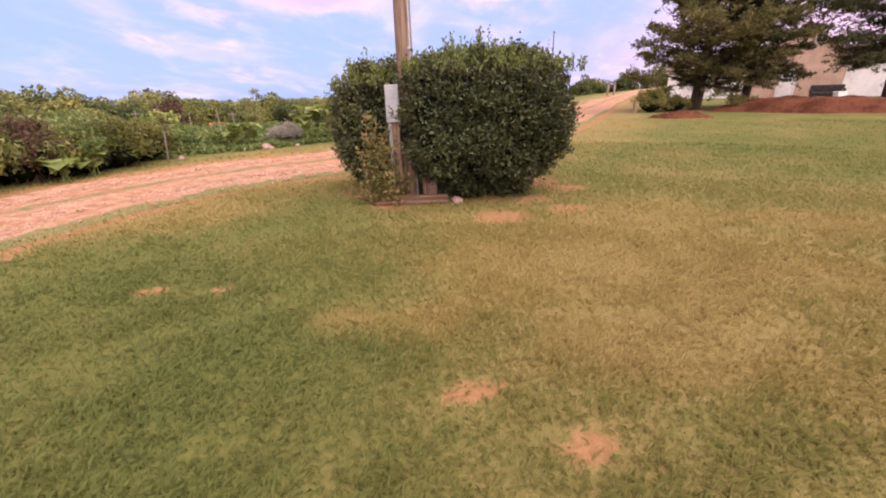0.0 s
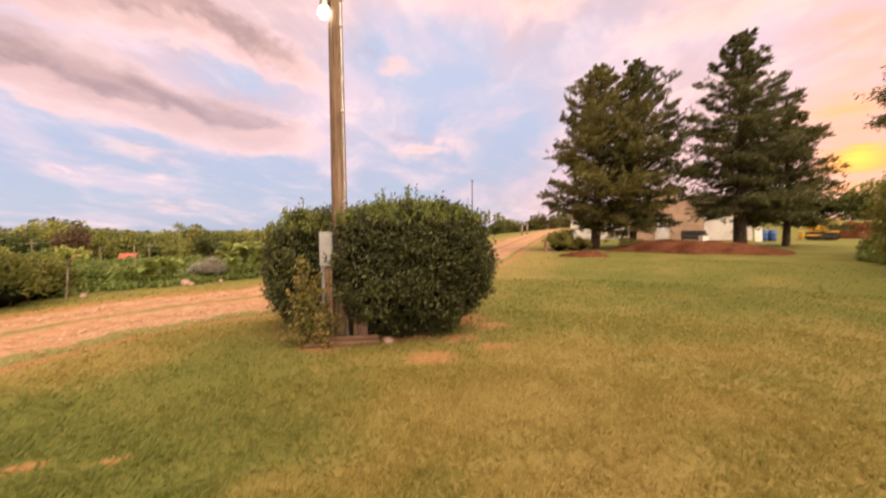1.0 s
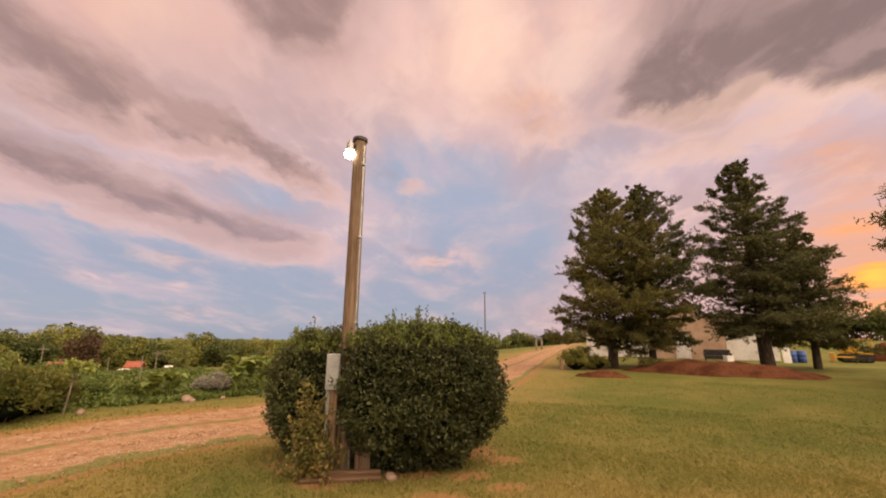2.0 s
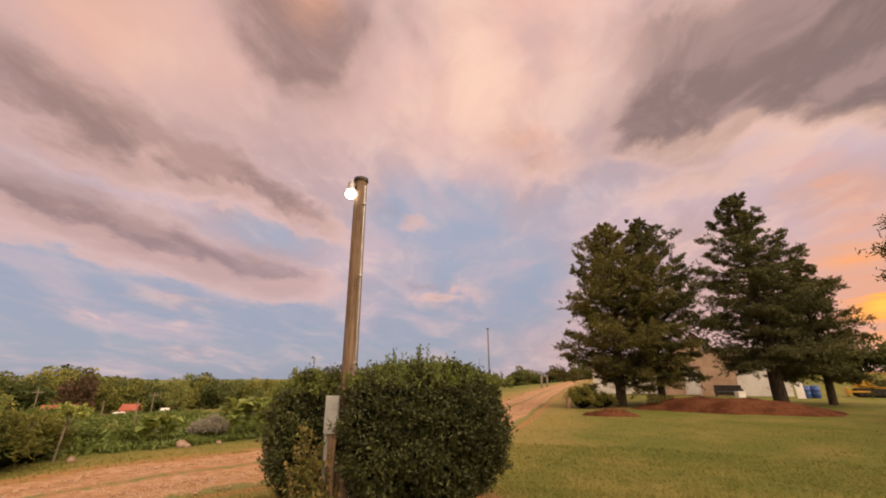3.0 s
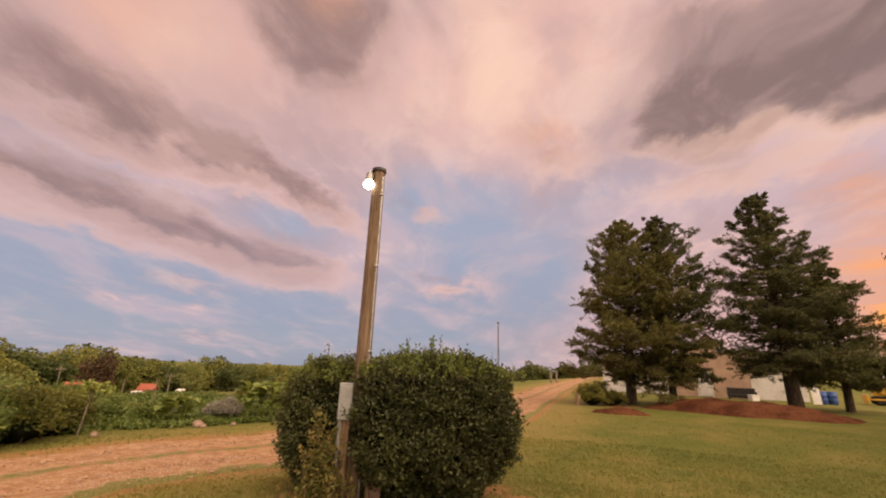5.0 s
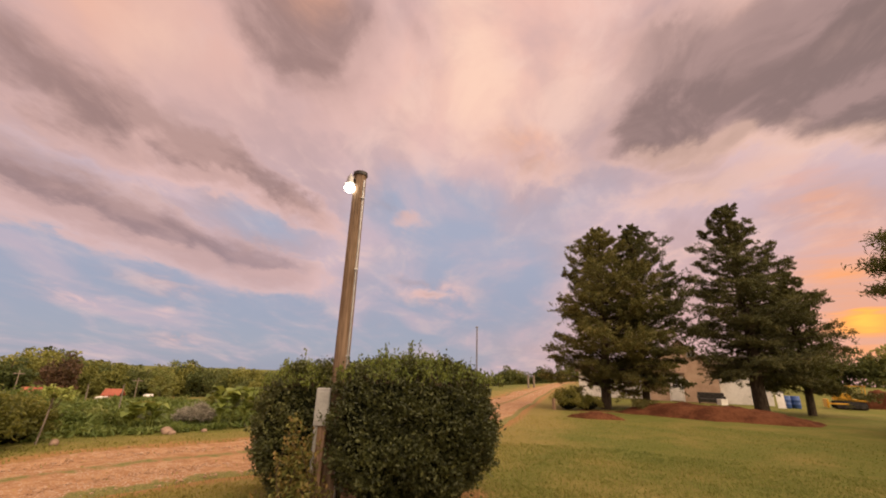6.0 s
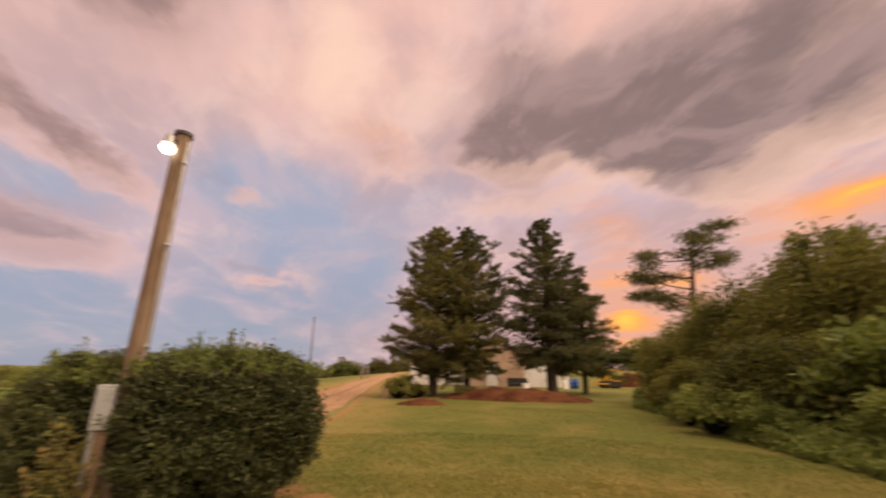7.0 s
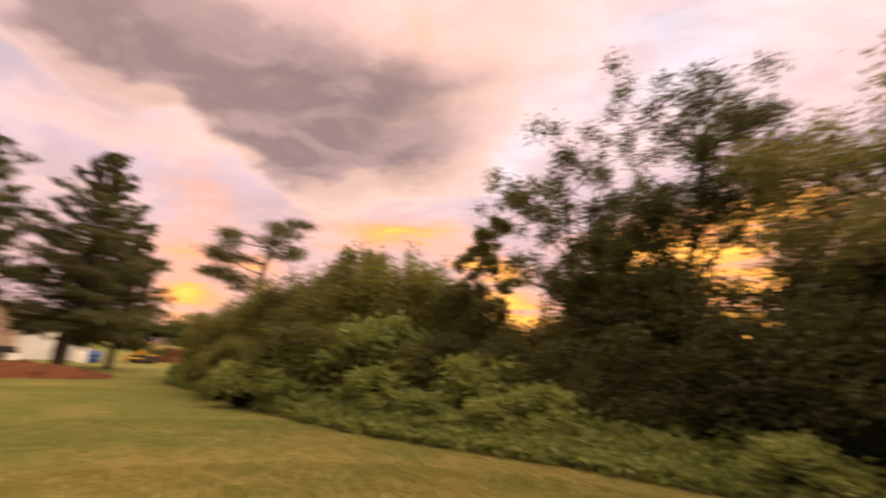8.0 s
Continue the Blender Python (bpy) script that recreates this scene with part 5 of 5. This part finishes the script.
broadleaf("woodland_tree", polar(74.5, 19.5), 6.7, 2.6, 47, M_WOODS, "slim green tree rising above the shrubs", 0.3, (0.14, 0.08), 9, 7, 95, 0.34, 0.09)
broadleaf("woodland_tree", polar(128.0, 15.5), 9.0, 3.4, 48, M_THICKET, "half-open green tree in the wood", 0.45, (0.15, 0.08), 9, 7, 45, 0.36, 0.13)


def old_pine():
    rng = np.random.RandomState(51)
    ob = thing("pine_tree", polar(62.3, 30.0), "old thin pine with bare limbs and flat tufted top", "tree")
    t, l, cen = Tubes(), Tubes(), []
    axis = np.array([(0, 0, 0), (0.2, 0, 3), (-0.1, 0.1, 6), (0.3, 0, 8.4), (0.1, 0, 9.8)])
    t.add(axis, [0.22, 0.19, 0.15, 0.10, 0.04], 9)
    for i in range(24):
        z = rng.uniform(5.0, 9.7)
        b = np.array([np.interp(z, axis[:, 2], axis[:, k]) for k in range(3)])
        a = rng.uniform(0, 6.3)
        r = rng.uniform(1.5, 3.1) * (1.0 if z < 9 else 0.75)
        m = b + np.array([math.cos(a) * r * 0.5, math.sin(a) * r * 0.5, rng.uniform(0.0, 0.9)])
        e = b + np.array([math.cos(a) * r, math.sin(a) * r, rng.uniform(0.2, 1.1)])
        l.add([b, m, e], [0.055, 0.035, 0.012], 5)
        for k in range(3):
            p = e + rng.normal(size=3) * np.array([0.35, 0.35, 0.10])
            l.add([m, p], [0.02, 0.006], 4)
            if rng.rand() < 0.8:
                cen.append(p + rng.normal(size=(95, 3)) * np.array([0.40, 0.40, 0.15]))
    cen = np.concatenate(cen)
    under("trunk", t.mesh("trunk", M_BARK), ob)
    under("limb_growth", l.mesh("limb_growth", M_BARK), ob)
    under("crown", leaf_mesh("crown", rng, cen, 0.32, 0.07, M_SHADED, out=np.tile((0, 0, 0.5), (len(cen), 1)), fold=0.5), ob)


old_pine()


def undergrowth(name, spots, seed, mat, label, leaf=(0.12, 0.06)):
    """Low leafy stems over a strip; spots: rows of x, y, height."""
    rng = np.random.RandomState(seed)
    cen = []
    for x, y, h in spots:
        z = hz(x, y)
        k = int(10 + 26 * h)
        s = rng.rand(k)
        cen.append(np.stack([x + rng.normal(0, 0.10, k) * (0.5 + h), y + rng.normal(0, 0.10, k) * (0.5 + h), z + 0.03 + h * s], 1))
    cen = np.concatenate(cen)
    me = leaf_mesh(name, rng, cen, leaf[0], leaf[1], mat, out=np.tile((0, 0, 0.35), (len(cen), 1)), droop=0.0)
    tagged(new(name, me), label, "weeds", kind="stuff")


EDGE = np.array([(18.6, 13.2), (16.4, 10.4), (12.0, 5.4), (10.0, 2.3), (9.0, 0.0), (8.3, -1.8), (7.4, -3.4), (6.4, -5.5)])


def wood_edge():
    rng = np.random.RandomState(52)
    P = spline(EDGE, np.linspace(0, len(EDGE) - 1, 600))
    rows = []
    for i in range(1900):
        p = P[rng.randint(600)]
        d = rng.gamma(1.5, 0.6)
        q = p + unit(p[None] - np.array([[2.0, 3.0]]))[0] * d
        rows.append((q[0], q[1], min(0.15 + 0.35 * d * rng.uniform(0.5, 1.3), 1.0)))
    undergrowth("edge_weeds", rows, 53, M_BRIGHT, "low leafy weeds along the edge of the wood", (0.16, 0.085))


wood_edge()


# ---- the garden beyond the road ----
def along_road(rng, n, s0, s1, d0, d1):
    k = rng.randint(int(s0 * 20), int(s1 * 20), n)
    d = rng.uniform(d0, d1, n)
    return ROAD_LINE[k] + ROAD_SIDE[k] * d[:, None], d


def garden():
    rng = np.random.RandomState(61)
    P, d = along_road(rng, 4200, 1.0, 6.6, 3.6, 15.0)
    h = 0.10 + 0.34 * smooth01(3.6, 6.5, d) * rng.uniform(0.3, 1.25, len(d)) * (0.6 + 0.8 * smooth01(-6, -10, P[:, 0]))
    undergrowth("garden_weeds", np.stack([P[:, 0], P[:, 1], h], 1), 62, M_WEED, "tangled green weeds and vegetables in an overgrown garden", (0.17, 0.08))
    P, d = along_road(rng, 1300, 1.0, 7.2, 14.0, 40.0)
    undergrowth("rough_growth", np.stack([P[:, 0], P[:, 1], rng.uniform(0.15, 0.5, len(d))], 1), 63, M_WEED, "rough tall grass and brush falling away to the valley", (0.32, 0.12))
    rows = [(-46, 11.5, 1.04, M_WEED), (-43.5, 12.5, 1.04, M_WOODS), (-41, 13, 1.19, M_WEED), (-38.5, 13.5, 1.04, M_WEED), (-36.2, 13.2, 0.98, M_WOODS), (-34.9, 12.8, 0.80, M_WOODS), (-31, 14.5, 0.42, M_WEED), (-29, 15.5, 0.42, M_WEED),
            (-25, 17, 0.52, M_WOODS), (-48.5, 11, 1.19, M_WOODS), (-51.5, 10.5, 1.25, M_WEED), (-40, 17, 1.25, M_WEED), (-45, 17, 1.34, M_WOODS), (-35.5, 19, 0.84, M_WEED), (-30, 21, 0.54, M_WEED), (-18, 22, 0.73, M_WOODS), (-21.5, 24, 0.73, M_WEED),
            (-37.3, 12.0, 1.05, M_WOODS), (-39.8, 11.6, 0.95, M_WEED), (-42.3, 11.6, 1.05, M_WOODS), (-44.8, 11.2, 1.0, M_WEED), (-47.5, 12.6, 1.2, M_WOODS), (-35.2, 14.6, 0.95, M_WEED), (-27, 14.6, 0.5, M_WEED)]
    for i, (az, dist, tall, mat) in enumerate(rows):
        shrub("garden_bush", polar(az, dist, -0.03), tall, tall * 1.5, 70 + i, mat, "overgrown green garden bush among weeds", (0.11, 0.05), 46, 42, "garden bushes", "bush", core=0.5)
    shrub("silver_bush", polar(-20.0, 14.3, -0.02), 0.6, 1.0, 91, M_GREY, "rounded silvery grey garden shrub", (0.07, 0.025), 70, 90, category="bush", core=0)
    shrub("rust_bush", polar(-44.0, 11.0, -0.02), 1.1, 1.0, 92, M_RUST, "reddish brown dying garden plant", (0.12, 0.05), 40, 40, category="plant", core=0)
    for i, (az, dist, tall, n) in enumerate(((-17.6, 13.8, 0.95, 15), (-16.3, 14.4, 1.15, 15), (-15.0, 14.0, 1.05, 15), (-13.9, 14.6, 0.95, 12), (-26.0, 13.5, 0.6, 14), (-24.4, 13.8, 0.65, 14), (-42.2, 10.6, 0.34, 11), (-39.7, 11.0, 0.36, 11))):
        ob = thing("broad_leaved_plant", polar(az, dist, -0.02), "bright green garden plant with large broad leaves", "plant", "broad-leaved plants")
        for k in range(n):
            bm = bmesh.new()
            L, W = rng.uniform(0.32, 0.5) * (0.6 + 0.5 * tall), rng.uniform(0.14, 0.22)
            mid = [bm.verts.new((0, L * s, 0.10 * math.sin(s * 2.6) - 0.14 * s * s)) for s in (0, 0.3, 0.65, 1.0)]
            sides = [[bm.verts.new((sg * W * w, L * s, 0.10 * math.sin(s * 2.6) - 0.14 * s * s + 0.03)) for s, w in ((0.25, 0.8), (0.6, 0.85))] for sg in (-1, 1)]
            for sd_ in sides:
                bm.faces.new((mid[0], sd_[0], mid[1]))
                bm.faces.new((mid[1], sd_[0], sd_[1], mid[2]))
                bm.faces.new((mid[2], sd_[1], mid[3]))
            z = tall * rng.uniform(0.35, 1.0)
            bmesh.ops.transform(bm, matrix=pose(rng.normal(0, 0.06), rng.normal(0, 0.06), z, rng.uniform(5, 50), 0, rng.uniform(0, 360)), verts=bm.verts)
            part("leaf", bm, M_BRIGHT, ob)
        t = Tubes()
        for k in range(4):
            t.add([(rng.normal(0, 0.05), rng.normal(0, 0.05), 0), (rng.normal(0, 0.05), rng.normal(0, 0.05), tall * 0.95)], [0.014, 0.008], 5)
        under("stalk", t.mesh("stalk", M_BRIGHT), ob)
    for i, (az, dist, tall, lean) in enumerate(((-33.1, 12.3, 0.95, 0.10), (-27.3, 16.0, 1.1, 0.0), (-30.2, 18.5, 1.1, 0.0))):
        ob = thing("garden_stake", polar(az, dist, -0.05), "thin pale wooden stake leaning among garden weeds", "stake", "garden stakes")
        t = Tubes()
        t.add([(0, 0, 0), (lean * 0.5 + 0.01, 0, tall * 0.5), (lean, 0, tall)], [0.020, 0.018, 0.015], 7)
        under("stick", t.mesh("stick", M_DEADWOOD), ob)
    shrub("bean_vine", (polar(-32.9, 12.2)[0] + 0.08, polar(-32.9, 12.2)[1], polar(-32.9, 12.2)[2] + 0.72), 0.45, 0.6, 93, M_BRIGHT, "yellow-green bean vine hanging on a stake", (0.09, 0.05), 22, 22, category="vine", core=0)
    for i, (az, dist, r) in enumerate(((-22.6, 13.3, 0.15), (-22.0, 13.1, 0.10), (-31.8, 12.1, 0.09), (-19.0, 13.3, 0.07))):
        ob = thing("stone", polar(az, dist, r * 0.4), "pale reddish field stone at the garden's edge", "stone", "garden stones")
        bm = bmesh.new()
        bmesh.ops.create_icosphere(bm, subdivisions=2, radius=r)
        for v in bm.verts:
            v.co *= 1 + 0.5 * noise.noise(v.co * 6 + Vector((i, 0, 0)))
            v.co.z *= 0.75
        part("rock", bm, M_STONE, ob, "", True)
    broadleaf("sapling", polar(-23.8, 26.0), 2.5, 1.2, 94, M_WEED, "thin wispy sapling above the garden", 0.3, (0.14, 0.03), 9, 6, 26, 0.3, 0.03)
    # by the far bend of the road
    shrub("roadside_bush", polar(25.0, 25.0, -0.03), 1.15, 1.7, 95, M_WOODS, "low dark bush beside the road under the cedars", (0.12, 0.06), 50, 55, category="bush")
    shrub("roadside_bush", polar(27.2, 26.0, -0.03), 0.8, 1.8, 96, M_WOODS, "low dark bush beside the road under the cedars", (0.12, 0.06), 50, 55, category="bush")
    ob = thing("marker_post", polar(23.3, 24.0, -0.04), "short weathered wooden marker post by the road", "post")
    part("stub", box_bm((0.14, 0.12, 0.62), (0, 0, 0.31), 0.02), M_TIMBER, ob)

    for az, dist in ((20.2, 62.0), (20.9, 63.5)):
        ob = thing("gate_post", polar(az, dist, -0.1), "pale wooden gate post where the road crests", "post", "gate posts")
        part("stub", box_bm((0.22, 0.22, 1.75), (0, 0, 0.87), 0.03), M_DEADWOOD, ob)
        part("post_cap", box_bm((0.28, 0.28, 0.06), (0, 0, 1.78), 0.01), M_DEADWOOD, ob)


garden()


# ---- the valley ----
def far_tree(loc, tall, wide, seed, mat, label):
    rng = np.random.RandomState(seed)
    ob = thing("distant_tree", loc, label, "tree", "distant trees")
    t = Tubes()
    t.add([(0, 0, -0.3), (0, 0, tall * 0.5), (0.1, 0, tall * 0.85)], [0.24, 0.17, 0.05], 6)
    n = 30
    u = unit(rng.normal(size=(n, 3)))
    c = u * np.array([wide * 0.36, wide * 0.36, tall * 0.43]) * rng.uniform(0.5, 1.0, (n, 1)) + np.array([0, 0, tall * 0.45])
    for p in c[::2]:
        t.add([(0, 0, tall * 0.35), p], [0.09, 0.02], 4)
    under("trunk", t.mesh("trunk", M_BARK), ob)
    q = np.repeat(c, 60, axis=0)
    off = unit(rng.normal(size=q.shape)) * rng.uniform(0.6, 1.05, (len(q), 1)) * wide * 0.20
    q = q + off * np.array([1, 1, 0.85])
    under("crown", leaf_mesh("crown", rng, q, 0.72, 0.48, mat, out=unit(off) * 0.4), ob)
    return ob


def valley():
    rng = np.random.RandomState(101)
    P = [far_tree((0, 0, -80), 10.0, 9.0, 111, M_OLIVE, "distant olive-green tree in the valley"), far_tree((0, 0, -80), 10.0, 7.6, 112, M_OLIVE, "distant yellowing tree in the valley"),
         far_tree((0, 0, -80), 10.0, 7.2, 113, M_DEEP, "distant dark green tree in the valley"), far_tree((0, 0, -80), 10.0, 8.6, 114, M_DEEP, "distant rounded dark tree in the valley"), far_tree((0, 0, -80), 10.0, 8.0, 115, M_RUST, "distant russet tree in the valley")]
    # skyline: azimuth and the elevation that the tops reach
    A = np.array([-62, -50, -47, -44, -41, -38, -36, -33, -30, -27, -24, -20, -16, -10, 0, 12])
    E = np.array([3.0, 2.7, 2.2, 1.2, 1.6, 0.6, 0.5, 0.8, 0.3, -0.2, 0.0, 0.0, -0.2, -0.2, -0.3, -0.2])
    for i in range(132):
        az = -62 + 76 * (i + rng.rand()) / 132
        d = rng.uniform(125, 175) if i % 3 else rng.uniform(88, 125)
        if d < 122 and min(abs(az + 33.6), abs(az + 27.3), abs(az + 24.0)) < 4.2:
            d = rng.uniform(122, 150)
        loc = polar(az, d, -0.3)
        top = np.interp(az, A, E) + 0.25 + rng.normal(0, 0.35) - (1.3 if d < 120 else 0.0)
        h = max(4.5, 1.6 + d * math.tan(radians(top)) - loc[2])
        k = rng.choice(5, p=[0.34, 0.20, 0.22, 0.18, 0.06])
        ob = copy_thing(P[k], pose(*loc, 0, 0, rng.uniform(0, 360)))
        s = h / 10
        w = max(s, 0.8) * rng.uniform(0.9, 1.35)
        ob.scale = (w, w, s)
    # along the crest of the road, and beyond the house yard
    for az, d, h in ((16.6, 150, 4.0), (17.6, 150, 5.0), (18.6, 152, 4.6), (19.6, 150, 3.6), (20.8, 155, 3.4), (21.8, 150, 4.4), (22.6, 152, 3.6), (15.2, 155, 2.8), (14.0, 158, 2.4), (24.5, 150, 4.4), (26, 140, 5.0), (50, 110, 5.2), (52, 115, 4.6), (54, 110, 4.8), (56, 112, 6.0), (48, 105, 5.5)):
        ob = copy_thing(P[2 if rng.rand() < 0.6 else 0], pose(*polar(az, d, -1.6), 0, 0, rng.uniform(0, 360)))
        ob.scale = (h / 5, h / 5, h / 5.6)
    for ob in P:
        for o in (*ob.children_recursive, ob):
            bpy.data.objects.remove(o)

    def cottage(az, d, w, depth, wall, rise, turn, label):
        ob = thing("distant_house", polar(az, d, -0.35), label, "house", "distant houses", turn=turn)
        part("wall", gable(w, depth, wall, rise), M_TAN, ob)
        part("roof", roof_bm(w, depth, wall, rise, 0.4, 0.2), M_REDROOF, ob)
        for s in (-0.25, 0.25):
            part("window", box_bm((0.9, 0.1, 1.1), (s * w, -0.04, wall * 0.55), 0.02), M_GLASS, ob)
        part("door", box_bm((0.9, 0.1, 2.0), (0, -0.04, 1.0), 0.02), M_DARKMETAL, ob)

    cottage(-32.4, 100, 3.2, 4.2, 2.0, 1.0, 33.6 + 75, "low distant house with a bright red roof")
    cottage(-27.3, 98, 1.9, 2.0, 1.7, 0.7, 27 + 70, "small distant shed with a red roof")
    for az, d, turn in ((-24.8, 95, 110), (-28.7, 97, 100)):
        ob = thing("parked_car", polar(az, d, 0.0), "small white car parked far off in the valley", "car", "parked cars", turn=turn)
        part("body", box_bm((2.6, 1.4, 0.75), (0, 0, 0.72), 0.2), M_WHITE, ob)
        part("windscreen", box_bm((0.06, 1.1, 0.3), (1.29, 0, 0.85), 0.02), M_GLASS, ob)
        for sx in (-0.8, 0.8):
            for sy in (-0.6, 0.6):
                bm = bmesh.new()
                bmesh.ops.create_cone(bm, cap_ends=True, segments=14, radius1=0.33, radius2=0.33, depth=0.22, matrix=pose(sx, sy, 0.33, 90))
                part("wheel", bm, M_RUBBER, ob)
    for az, d, h in ((-35.4, 92, 5.5), (-26.0, 90, 4.0)):
        ob = thing("power_pole", polar(az, d, -0.2), "thin pale power pole far off in the valley", "pole", "power poles")
        t = Tubes()
        t.add([(0, 0, 0), (0, 0, h)], [0.08, 0.06], 8)
        under("shaft", t.mesh("shaft", M_DEADWOOD), ob)
        part("crossarm", box_bm((1.6, 0.12, 0.12), (0, 0, h - 0.5), 0.01), M_DEADWOOD, ob)


valley()
